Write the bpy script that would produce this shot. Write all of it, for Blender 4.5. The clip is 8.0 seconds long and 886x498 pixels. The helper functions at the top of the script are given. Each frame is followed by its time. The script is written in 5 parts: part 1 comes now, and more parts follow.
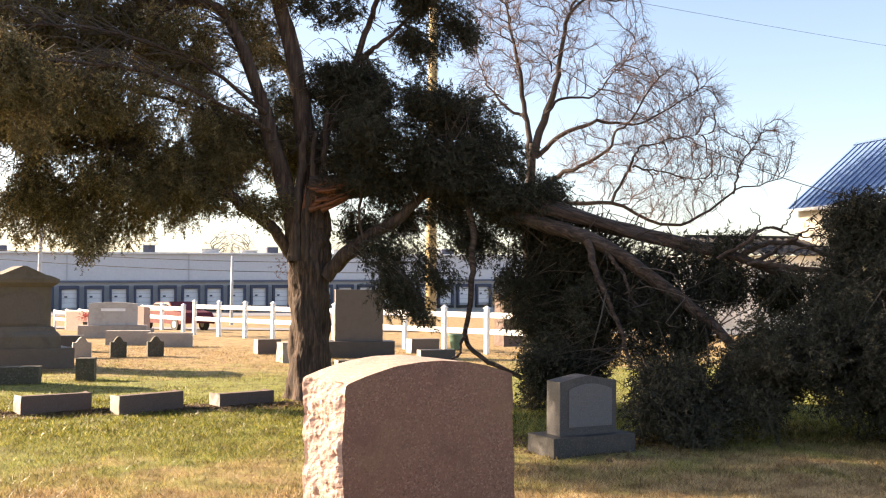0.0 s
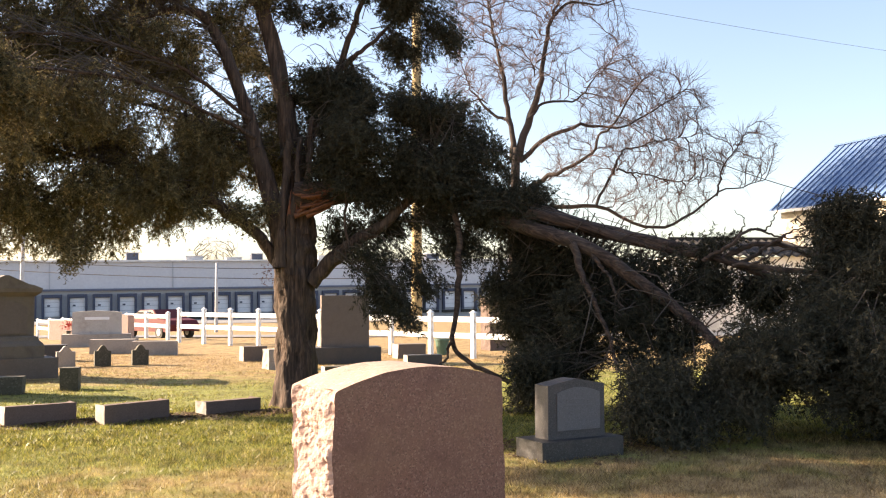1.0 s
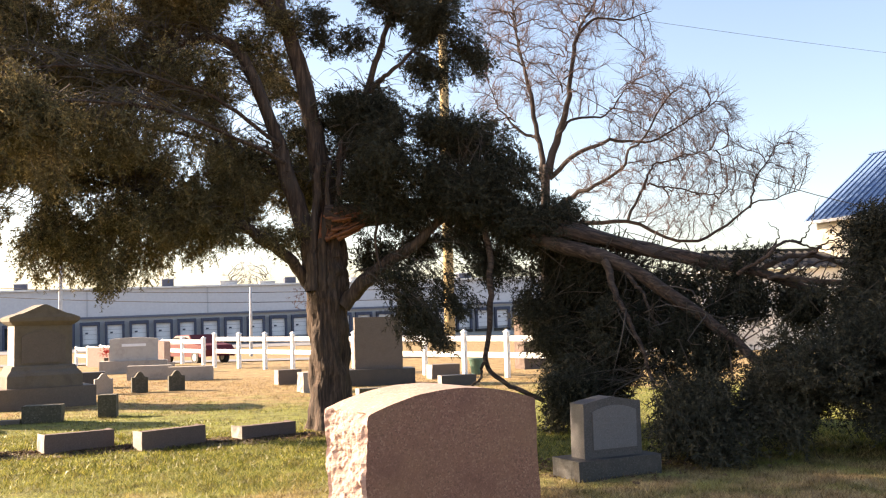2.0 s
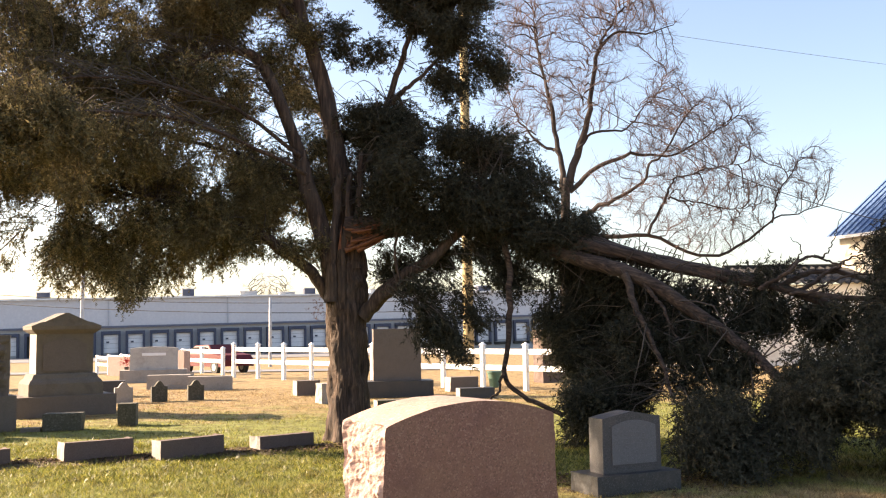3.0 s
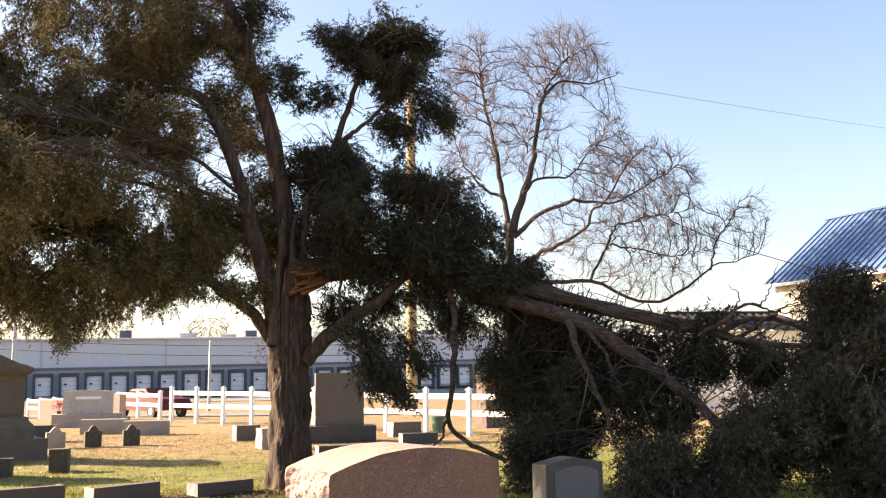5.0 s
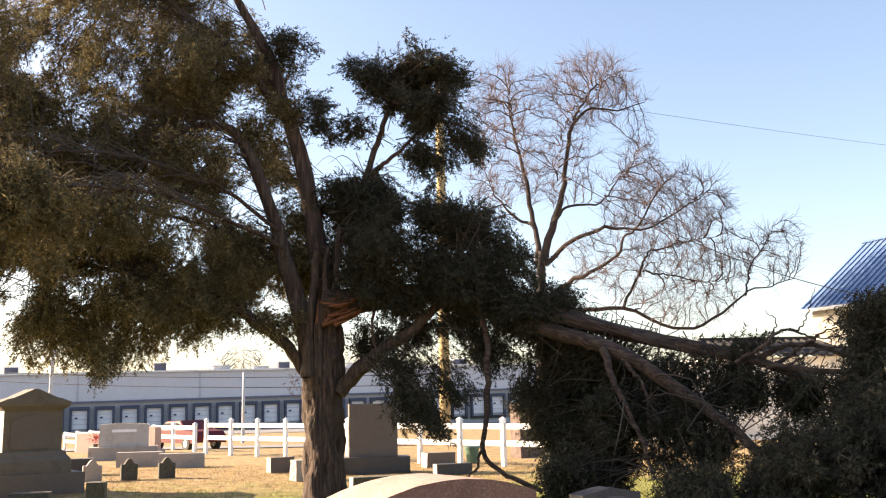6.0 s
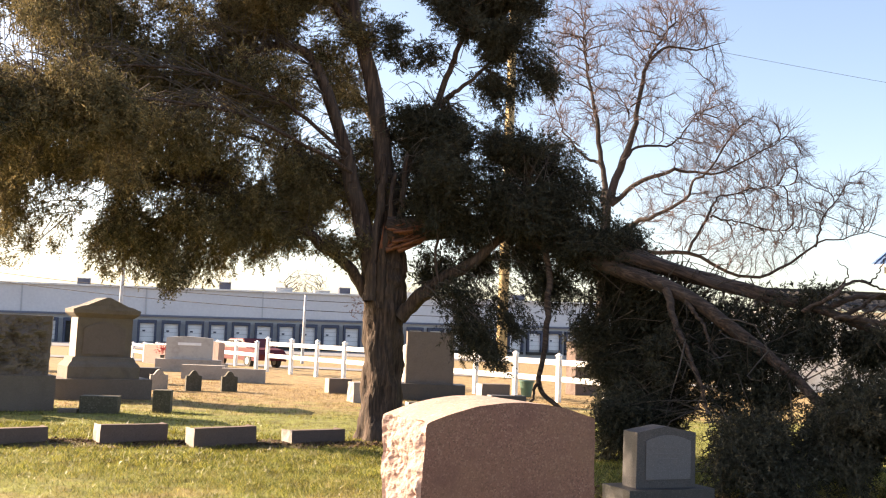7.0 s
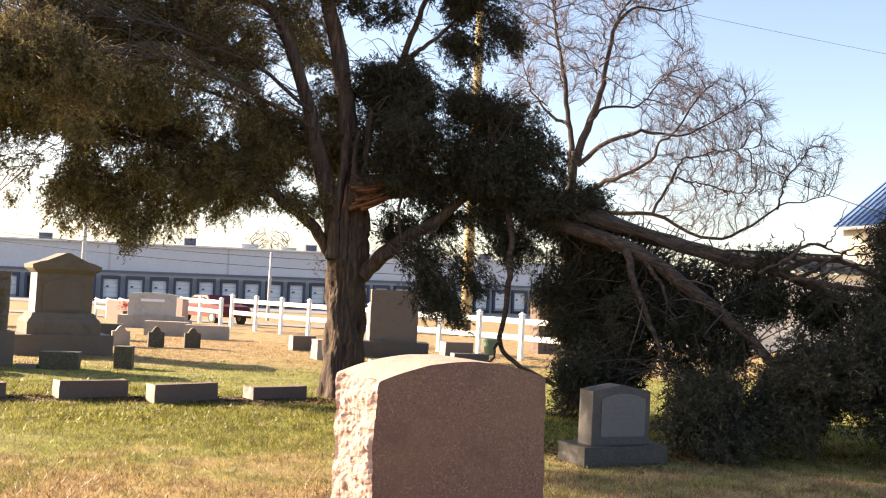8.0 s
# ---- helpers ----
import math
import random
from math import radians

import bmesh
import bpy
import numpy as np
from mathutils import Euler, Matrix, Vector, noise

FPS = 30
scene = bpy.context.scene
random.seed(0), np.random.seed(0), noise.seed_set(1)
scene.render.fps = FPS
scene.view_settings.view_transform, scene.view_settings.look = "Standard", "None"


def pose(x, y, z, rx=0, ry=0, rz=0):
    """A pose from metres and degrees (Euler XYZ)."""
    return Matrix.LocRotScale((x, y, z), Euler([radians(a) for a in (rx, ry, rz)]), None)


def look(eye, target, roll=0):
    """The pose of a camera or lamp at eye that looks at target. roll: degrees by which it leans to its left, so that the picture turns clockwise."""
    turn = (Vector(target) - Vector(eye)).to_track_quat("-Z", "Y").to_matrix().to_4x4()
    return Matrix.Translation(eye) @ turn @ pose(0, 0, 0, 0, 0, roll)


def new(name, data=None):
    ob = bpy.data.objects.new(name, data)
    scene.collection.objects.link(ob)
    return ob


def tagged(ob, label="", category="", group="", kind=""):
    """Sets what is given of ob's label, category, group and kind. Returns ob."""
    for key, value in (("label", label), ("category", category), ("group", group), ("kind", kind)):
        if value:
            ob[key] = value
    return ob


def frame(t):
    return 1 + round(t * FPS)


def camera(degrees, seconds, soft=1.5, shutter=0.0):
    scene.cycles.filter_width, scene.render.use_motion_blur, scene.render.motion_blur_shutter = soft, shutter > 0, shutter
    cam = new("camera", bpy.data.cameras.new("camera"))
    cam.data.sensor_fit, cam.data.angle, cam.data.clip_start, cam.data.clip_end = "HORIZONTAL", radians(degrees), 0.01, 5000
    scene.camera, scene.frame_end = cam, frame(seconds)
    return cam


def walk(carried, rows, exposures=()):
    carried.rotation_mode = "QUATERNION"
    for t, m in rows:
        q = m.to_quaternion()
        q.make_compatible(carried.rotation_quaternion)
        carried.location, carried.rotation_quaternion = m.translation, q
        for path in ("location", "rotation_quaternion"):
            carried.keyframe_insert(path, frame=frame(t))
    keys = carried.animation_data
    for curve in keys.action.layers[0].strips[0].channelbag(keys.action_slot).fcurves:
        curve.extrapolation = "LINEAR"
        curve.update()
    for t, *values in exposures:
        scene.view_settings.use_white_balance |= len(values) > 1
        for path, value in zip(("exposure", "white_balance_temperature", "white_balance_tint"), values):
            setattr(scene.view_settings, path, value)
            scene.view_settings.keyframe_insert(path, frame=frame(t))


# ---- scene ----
cam = camera(51.42, 8.0, soft=1.15)
EYE = 1.6
# seconds, hand sway x y z (metres), yaw, pitch, roll (degrees)
WALK = [
    (0.0, 0.000, -0.000, -0.000, 0.000, 2.637, -0.500),
    (0.5, 0.012, 0.000, -0.001, -0.639, 2.901, 0.311),
    (1.0, -0.016, 0.011, 0.003, -0.910, 2.929, 0.135),
    (1.5, -0.004, 0.017, 0.010, 0.125, 3.458, 0.877),
    (3.0, -0.003, 0.023, 0.011, 2.323, 4.951, 0.809),
    (3.5, -0.016, 0.004, 0.001, 2.012, 5.080, -0.379),
    (4.0, -0.007, -0.025, 0.006, 1.233, 5.856, -0.616),
    (4.2, -0.017, 0.022, 0.004, -0.147, 6.149, -1.258),
    (5.5, -0.019, 0.003, 0.027, -0.994, 8.716, 1.432),
    (6.0, -0.031, 0.009, 0.023, 0.820, 9.463, 1.049),
    (6.5, -0.034, 0.028, 0.009, 2.606, 8.757, 0.179),
    (7.0, -0.068, 0.026, -0.030, 4.292, 5.331, -2.436),
    (7.5, -0.041, 0.020, -0.033, 5.086, 2.628, -2.965),
    (8.0, -0.002, 0.008, -0.019, 2.232, 2.836, -2.901),
]
walk(cam, [(t, pose(x, y, EYE + z, 90 + p, r, w)) for t, x, y, z, w, p, r in WALK],
     exposures=[(0.0, 2.1, 6950, 18), (8.0, 2.1, 6950, 18)])

# ---- light ----
SUN_FROM = Vector((-0.93, 0.22, 0.42)).normalized()
sky_world = bpy.data.worlds.new("sky")
scene.world = sky_world
sky_world.use_nodes = True
wn = sky_world.node_tree
sky = wn.nodes.new("ShaderNodeTexSky")
sky.sky_type = "NISHITA"
sky.sun_disc = False
sky.sun_elevation = math.asin(SUN_FROM.z)
sky.sun_rotation = math.atan2(SUN_FROM.x, SUN_FROM.y)
sky.air_density, sky.dust_density, sky.ozone_density = 1.0, 1.6, 1.0
wn.links.new(sky.outputs["Color"], wn.nodes["Background"].inputs["Color"])
wn.nodes["Background"].inputs["Strength"].default_value = 0.076
sun_data = bpy.data.lights.new("sun", "SUN")
sun_data.energy, sun_data.angle, sun_data.color = 5.0, radians(0.5), (1.0, 0.82, 0.58)
sun = new("sun", sun_data)
sun.matrix_world = look(SUN_FROM * 60, (0, 0, 0))

# ---- materials ----


def material(name, rough=0.8, metal=0.0):
    m = bpy.data.materials.new(name)
    m.use_nodes = True
    b = m.node_tree.nodes["Principled BSDF"]
    b.inputs["Roughness"].default_value, b.inputs["Metallic"].default_value = rough, metal
    return m, m.node_tree, b


def noise_node(nt, scale, detail=4.0, vec=None, rough=0.55):
    n = nt.nodes.new("ShaderNodeTexNoise")
    n.inputs["Scale"].default_value, n.inputs["Detail"].default_value = scale, detail
    n.inputs["Roughness"].default_value = rough
    if vec is None:
        vec = nt.nodes.new("ShaderNodeTexCoord").outputs["Object"]
    nt.links.new(vec, n.inputs["Vector"])
    return n.outputs["Fac"]


def ramp(nt, fac, stops):
    r = nt.nodes.new("ShaderNodeValToRGB")
    while len(r.color_ramp.elements) < len(stops):
        r.color_ramp.elements.new(0.5)
    for e, (p, c) in zip(r.color_ramp.elements, stops):
        e.position, e.color = p, (*c, 1) if len(c) == 3 else (c[0], c[0], c[0], 1)
    nt.links.new(fac, r.inputs["Fac"])
    return r.outputs["Color"]


def mix(nt, fac, a, b, mode="MIX"):
    m = nt.nodes.new("ShaderNodeMix")
    m.data_type, m.blend_type = "RGBA", mode
    for k, v in ((0, fac), (6, a), (7, b)):
        if hasattr(v, "is_output"):
            nt.links.new(v, m.inputs[k])
        else:
            m.inputs[k].default_value = v if not isinstance(v, tuple) else (*v, 1)
    return m.outputs[2]


def bump(nt, b, height, strength=0.4, dist=0.01):
    n = nt.nodes.new("ShaderNodeBump")
    n.inputs["Strength"].default_value, n.inputs["Distance"].default_value = strength, dist
    nt.links.new(height, n.inputs["Height"])
    nt.links.new(n.outputs["Normal"], b.inputs["Normal"])


def stained(name, dark, light, scale=3.0, grain=60.0, rough=0.85, bump_by=0.3, stain=(0.1, 0.09, 0.07), stain_by=0.5, dist=0.006):
    """A surface with coarse stains and fine grain."""
    m, nt, b = material(name, rough)
    fine = noise_node(nt, grain, 3.0)
    col = ramp(nt, fine, [(0.3, dark), (0.7, light)])
    coarse = ramp(nt, noise_node(nt, scale, 6.0, rough=0.65), [(0.45, (0,)), (0.75, (stain_by,))])
    nt.links.new(mix(nt, coarse, col, stain), b.inputs["Base Color"])
    bump(nt, b, fine, bump_by, dist)
    return m


def granite(name, base, fleck_dark, fleck_light, scale=70.0, rough=0.6, stain=(0.1, 0.08, 0.07), stain_by=0.35, warm=None, relief=0.0):
    """Speckled stone: crystals of three tones, with weather stains."""
    m, nt, b = material(name, rough)
    co = nt.nodes.new("ShaderNodeTexCoord").outputs["Object"]
    v = nt.nodes.new("ShaderNodeTexVoronoi")
    v.inputs["Scale"].default_value = scale
    nt.links.new(co, v.inputs["Vector"])
    sep = nt.nodes.new("ShaderNodeSeparateColor")
    nt.links.new(v.outputs["Color"], sep.inputs[0])
    col = ramp(nt, sep.outputs[0], [(0.0, fleck_dark), (0.25, base), (0.75, base), (0.97, fleck_light)])
    col = mix(nt, ramp(nt, noise_node(nt, scale * 2.2, 2.0, co), [(0.35, (0.0,)), (0.7, (0.5,))]), col, fleck_dark)
    if warm:
        col = mix(nt, ramp(nt, noise_node(nt, 2.2, 4.0, co), [(0.4, (0.0,)), (0.65, (0.55,))]), col, warm)
    st = ramp(nt, noise_node(nt, 4.0, 7.0, co, 0.7), [(0.48, (0.0,)), (0.72, (stain_by,))])
    nt.links.new(mix(nt, st, col, stain), b.inputs["Base Color"])
    bump(nt, b, noise_node(nt, 16.0 if relief else scale * 1.4, 6.0 if relief else 3.0, co), 0.7 if relief else 0.25, relief or 0.004)
    return m


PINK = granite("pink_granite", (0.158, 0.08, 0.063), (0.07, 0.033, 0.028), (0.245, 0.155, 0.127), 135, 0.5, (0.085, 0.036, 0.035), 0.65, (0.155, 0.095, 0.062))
# rough sides and top: sunlight is painted in, far paler than the face
PINK_ROUGH_LIT = granite("sunlit_rock_pitched_pink_granite", (0.36, 0.265, 0.235), (0.24, 0.16, 0.138), (0.45, 0.37, 0.34), 60, 0.9, (0.26, 0.15, 0.13), 0.25, relief=0.02)
PINK_TOP_LIT = granite("sunlit_pink_granite_top", (0.36, 0.265, 0.22), (0.26, 0.18, 0.145), (0.46, 0.37, 0.32), 85, 0.8)
GREY = granite("grey_granite", (0.056, 0.054, 0.056), (0.034, 0.033, 0.034), (0.09, 0.087, 0.088), 110, 0.6)
GREY_DARK = granite("dark_grey_granite", (0.034, 0.034, 0.036), (0.017, 0.017, 0.018), (0.068, 0.068, 0.07), 90, 0.5)
PANEL_STONE = granite("frosted_grey_panel", (0.122, 0.12, 0.126), (0.095, 0.094, 0.098), (0.16, 0.157, 0.162), 120, 0.75, (0.14, 0.137, 0.135), 0.3)
BROWN_STONE = granite("weathered_brown_stone", (0.150, 0.124, 0.110), (0.095, 0.078, 0.069), (0.205, 0.175, 0.158), 150, 0.85, (0.085, 0.07, 0.056), 0.4)
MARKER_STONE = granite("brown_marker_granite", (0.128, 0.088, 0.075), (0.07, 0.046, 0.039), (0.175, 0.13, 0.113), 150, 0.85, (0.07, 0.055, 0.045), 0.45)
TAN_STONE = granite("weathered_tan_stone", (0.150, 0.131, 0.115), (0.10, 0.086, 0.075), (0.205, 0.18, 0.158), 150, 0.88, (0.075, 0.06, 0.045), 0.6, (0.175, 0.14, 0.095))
# also put on the end faces of darker stones as painted sunlight
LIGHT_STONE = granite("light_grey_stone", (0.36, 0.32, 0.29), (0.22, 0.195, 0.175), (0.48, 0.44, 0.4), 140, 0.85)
PALE_STONE = granite("pale_grey_granite", (0.44, 0.42, 0.40), (0.32, 0.30, 0.285), (0.54, 0.52, 0.5), 140, 0.8)
MOSSY = granite("mossy_dark_stone", (0.085, 0.078, 0.06), (0.045, 0.042, 0.032), (0.15, 0.14, 0.11), 50, 0.92, (0.04, 0.042, 0.022), 0.6)
WHITE_VINYL = stained("white_vinyl", (0.78, 0.78, 0.78), (0.84, 0.84, 0.83), 2.0, 30, 0.45, 0.05, (0.55, 0.54, 0.5), 0.25)
POLE_WOOD = stained("weathered_yellow_pole_wood", (0.30, 0.22, 0.10), (0.42, 0.32, 0.16), 1.2, 25, 0.85, 0.4, (0.25, 0.19, 0.1), 0.5)
GALV = stained("galvanised_steel", (0.42, 0.43, 0.45), (0.52, 0.53, 0.55), 4, 40, 0.5, 0.1)
WIRE = stained("black_cable", (0.02, 0.02, 0.02), (0.04, 0.04, 0.04), 5, 20, 0.6, 0.0)
SIDING = stained("pale_grey_metal_siding", (0.50, 0.51, 0.55), (0.57, 0.58, 0.61), 0.15, 3, 0.6, 0.05, (0.42, 0.42, 0.44), 0.35)
BLOCK = stained("painted_block_wall", (0.36, 0.38, 0.42), (0.45, 0.47, 0.50), 0.4, 8, 0.85, 0.1, (0.3, 0.31, 0.33), 0.4)
BAND = stained("dark_blue_band", (0.10, 0.12, 0.18), (0.14, 0.16, 0.22), 0.5, 8, 0.7, 0.05)
DOOR_WHITE = stained("white_dock_door", (0.72, 0.74, 0.78), (0.8, 0.81, 0.84), 0.8, 8, 0.5, 0.05, (0.5, 0.5, 0.52), 0.3)
SHELTER = stained("faded_blue_dock_shelter", (0.045, 0.052, 0.085), (0.08, 0.095, 0.14), 1.0, 10, 0.85, 0.1, (0.04, 0.04, 0.05), 0.5)
BUMPER = stained("black_rubber", (0.02, 0.02, 0.02), (0.035, 0.035, 0.035), 2, 20, 0.8, 0.1)
BLUE_ROOF = stained("blue_standing_seam_metal", (0.085, 0.155, 0.30), (0.12, 0.195, 0.35), 0.4, 6, 0.38, 0.04, (0.12, 0.16, 0.26), 0.3)
GREY_ROOF = stained("weathered_grey_corrugated_metal", (0.03, 0.03, 0.033), (0.065, 0.065, 0.07), 0.7, 9, 1.0, 0.1)
GREY_ROOF.node_tree.nodes["Principled BSDF"].inputs["Specular IOR Level"].default_value = 0.1
CREAM = stained("cream_clapboard", (0.62, 0.56, 0.44), (0.70, 0.64, 0.52), 0.6, 10, 0.75, 0.1)
WHITE_PAINT = stained("white_painted_board", (0.76, 0.76, 0.75), (0.82, 0.82, 0.8), 1.0, 14, 0.6, 0.08)
DARK_GLASS, _nt, _b = material("dark_window_glass", 0.08)
_b.inputs["Base Color"].default_value = (0.02, 0.025, 0.03, 1)
ASPHALT = stained("grey_asphalt", (0.16, 0.16, 0.17), (0.23, 0.23, 0.24), 0.3, 40, 0.9, 0.2)
CAR_RED, _nt, _b = material("dark_red_car_paint", 0.6)
_b.inputs["Base Color"].default_value = (0.10, 0.010, 0.013, 1)
_b.inputs["Specular IOR Level"].default_value = 0.3
POT_GREEN = stained("faded_green_plastic", (0.05, 0.12, 0.09), (0.08, 0.17, 0.13), 6, 40, 0.5, 0.05)
FLOWER_RED = stained("red_artificial_flowers", (0.35, 0.02, 0.02), (0.5, 0.04, 0.04), 10, 40, 0.7, 0.1)
TORN_WOOD = stained("torn_cedar_heartwood", (0.12, 0.04, 0.02), (0.22, 0.095, 0.045), 6, 30, 0.8, 0.5, (0.2, 0.06, 0.03), 0.5)
DEAD_WOOD = stained("grey_dead_twigs", (0.045, 0.034, 0.027), (0.10, 0.078, 0.062), 5, 40, 0.9, 0.2)
BARE_BARK = stained("bare_tree_bark", (0.026, 0.019, 0.017), (0.05, 0.036, 0.032), 1.0, 12, 0.9, 0.3, (0.06, 0.045, 0.038), 0.5)
BARE_TWIG = stained("bare_tree_twigs", (0.07, 0.046, 0.044), (0.12, 0.082, 0.078), 1.0, 12, 0.9, 0.1, (0.13, 0.085, 0.08), 0.5)
SOIL = stained("dark_bare_earth", (0.045, 0.028, 0.016), (0.12, 0.08, 0.045), 6, 60, 0.95, 0.5, (0.16, 0.13, 0.05), 0.5, 0.02)
LITTER = stained("brown_leaf_litter", (0.05, 0.026, 0.014), (0.15, 0.08, 0.04), 20, 90, 0.9, 0.2)


def bark_material(name, stretch, tilt=0.0):
    m, nt, b = material(name, 0.92)
    co = nt.nodes.new("ShaderNodeTexCoord").outputs["Object"]
    mp = nt.nodes.new("ShaderNodeMapping")
    mp.inputs["Scale"].default_value = stretch
    turn = nt.nodes.new("ShaderNodeMapping")
    turn.inputs["Rotation"].default_value = (0, radians(tilt), 0)
    nt.links.new(co, turn.inputs["Vector"])
    nt.links.new(turn.outputs["Vector"], mp.inputs["Vector"])
    strip = noise_node(nt, 1.0, 5.0, mp.outputs["Vector"], 0.65)
    col = ramp(nt, strip, [(0.34, (0.010, 0.006, 0.005)), (0.5, (0.05, 0.031, 0.022)), (0.68, (0.125, 0.082, 0.06))])
    grey = ramp(nt, noise_node(nt, 1.6, 4.0, co), [(0.45, (0.0,)), (0.7, (0.45,))])
    nt.links.new(mix(nt, grey, col, (0.10, 0.08, 0.066)), b.inputs["Base Color"])
    bump(nt, b, strip, 0.9, 0.03)
    return m


def foliage_material(name, cols, thin, tone):
    """Scale-leaf sprays: each spray has a tone of its own."""
    m, nt, b = material(name, 0.8)
    b.inputs["Specular IOR Level"].default_value = 0.15
    g = nt.nodes.new("ShaderNodeNewGeometry")
    col = ramp(nt, g.outputs["Random Per Island"], [(i / max(1, len(cols) - 1), c) for i, c in enumerate(cols)])
    patch = ramp(nt, noise_node(nt, 0.9, 3.0), [(0.42, (0.0,)), (0.66, (0.45,))])
    col = mix(nt, patch, col, tone)
    nt.links.new(col, b.inputs["Base Color"])
    t = nt.nodes.new("ShaderNodeBsdfTranslucent")
    nt.links.new(col, t.inputs["Color"])
    ms = nt.nodes.new("ShaderNodeMixShader")
    ms.inputs[0].default_value = thin
    nt.links.new(b.outputs[0], ms.inputs[1])
    nt.links.new(t.outputs[0], ms.inputs[2])
    nt.links.new(ms.outputs[0], nt.nodes["Material Output"].inputs["Surface"])
    return m


BARK = bark_material("shaggy_cedar_bark", (26, 26, 1.8))
BARK_FALLEN = bark_material("shaggy_fallen_cedar_bark", (1.8, 24, 24), -19.0)
# sun and shade are coloured in: olive left crown, darker right and fallen
NEEDLE_LIT = foliage_material("sunlit_cedar_scale_foliage", [(0.036, 0.034, 0.022), (0.094, 0.087, 0.045), (0.168, 0.143, 0.068), (0.28, 0.21, 0.108)], 0.30, (0.185, 0.147, 0.073))
NEEDLE_SHADED = foliage_material("shaded_cedar_foliage", [(0.022, 0.026, 0.019), (0.042, 0.044, 0.031), (0.08, 0.07, 0.047)], 0.2, (0.062, 0.06, 0.041))


def turf_colours(nt, b, fine_scale, blade):
    """Winter lawn: dormant straw with patches that stay green."""
    co = nt.nodes.new("ShaderNodeTexCoord").outputs["Object"]
    sep = nt.nodes.new("ShaderNodeSeparateXYZ")
    nt.links.new(co, sep.inputs[0])
    # the strip of lawn along the row of low markers keeps its green
    along = nt.nodes.new("ShaderNodeMath")
    along.operation = "MULTIPLY_ADD"
    nt.links.new(sep.outputs["X"], along.inputs[0])
    along.inputs[1].default_value = -0.30
    nt.links.new(sep.outputs["Y"], along.inputs[2])
    rng = nt.nodes.new("ShaderNodeMapRange")
    nt.links.new(along.outputs[0], rng.inputs[0])
    rng.inputs[1].default_value, rng.inputs[2].default_value = 5.0, 25.0
    band = ramp(nt, rng.outputs[0], [(0.0, (0.10,)), (0.17, (0.32,)), (0.28, (0.61,)), (0.58, (0.67,)), (0.70, (0.34,)), (1.0, (0.12,))])
    patch = noise_node(nt, 1.5, 6.0, co, 0.65)
    add = nt.nodes.new("ShaderNodeMath")
    add.operation = "ADD"
    nt.links.new(band, add.inputs[0])
    nt.links.new(patch, add.inputs[1])
    green_by = ramp(nt, add.outputs[0], [(0.72, (0.0,)), (1.0, (0.9,))])
    if blade:
        f = nt.nodes.new("ShaderNodeNewGeometry").outputs["Random Per Island"]
    else:
        f = noise_node(nt, fine_scale, 4.0, co, 0.7)
    straw = ramp(nt, f, [(0.2, (0.15, 0.10, 0.042)), (0.55, (0.295, 0.21, 0.092)), (0.9, (0.50, 0.37, 0.185))])
    green = ramp(nt, f, [(0.15, (0.06, 0.075, 0.010)), (0.55, (0.165, 0.19, 0.025)), (0.95, (0.37, 0.34, 0.075))])
    col = mix(nt, green_by, straw, green)
    worn = ramp(nt, noise_node(nt, 3.4, 5.0, co, 0.65), [(0.38, (0.62, 0.56, 0.5)), (0.58, (1.08, 1.08, 1.08))])
    col = mix(nt, 1.0, col, worn, "MULTIPLY")
    nt.links.new(col, b.inputs["Base Color"])
    return f, col


TURF, _nt, _b = material("winter_lawn", 0.95)
_f, _c = turf_colours(_nt, _b, 48.0, False)
bump(_nt, _b, _f, 0.5, 0.03)
BLADE, _nt, _b = material("grass_blades", 0.42)
_f, _c = turf_colours(_nt, _b, 22.0, True)
_t = _nt.nodes.new("ShaderNodeBsdfTranslucent")
_nt.links.new(_c, _t.inputs["Color"])
_m = _nt.nodes.new("ShaderNodeMixShader")
_m.inputs[0].default_value = 0.5
_nt.links.new(_b.outputs[0], _m.inputs[1])
_nt.links.new(_t.outputs[0], _m.inputs[2])
_nt.links.new(_m.outputs[0], _nt.nodes["Material Output"].inputs["Surface"])

# ---- building helpers ----


def mesh_object(name, verts, faces, mat, parent=None, label="", smooth=False):
    me = bpy.data.meshes.new(name)
    me.from_pydata([tuple(v) for v in verts], [], [tuple(f) for f in faces])
    me.materials.append(mat)
    if smooth:
        me.shade_smooth()
    ob = new(name, me)
    ob.parent = parent
    return tagged(ob, label)


def tri_object(name, verts, tris, mat, parent=None, label=""):
    """A mesh of many triangles from arrays."""
    me = bpy.data.meshes.new(name)
    n, k = len(verts), len(tris)
    me.vertices.add(n)
    me.vertices.foreach_set("co", np.ascontiguousarray(verts, np.float32).ravel())
    me.loops.add(3 * k)
    me.loops.foreach_set("vertex_index", np.ascontiguousarray(tris, np.int32).ravel())
    me.polygons.add(k)
    me.polygons.foreach_set("loop_start", np.arange(0, 3 * k, 3, dtype=np.int32))
    me.polygons.foreach_set("loop_total", np.full(k, 3, np.int32))
    me.materials.append(mat)
    me.update(calc_edges=True)
    ob = new(name, me)
    ob.parent = parent
    return tagged(ob, label)


def part(name, bm, mat, parent, label="", smooth=False):
    me = bpy.data.meshes.new(name)
    bm.to_mesh(me)
    bm.free()
    me.materials.append(mat)
    if smooth:
        me.shade_smooth()
    ob = new(name, me)
    ob.parent = parent
    return tagged(ob, label)


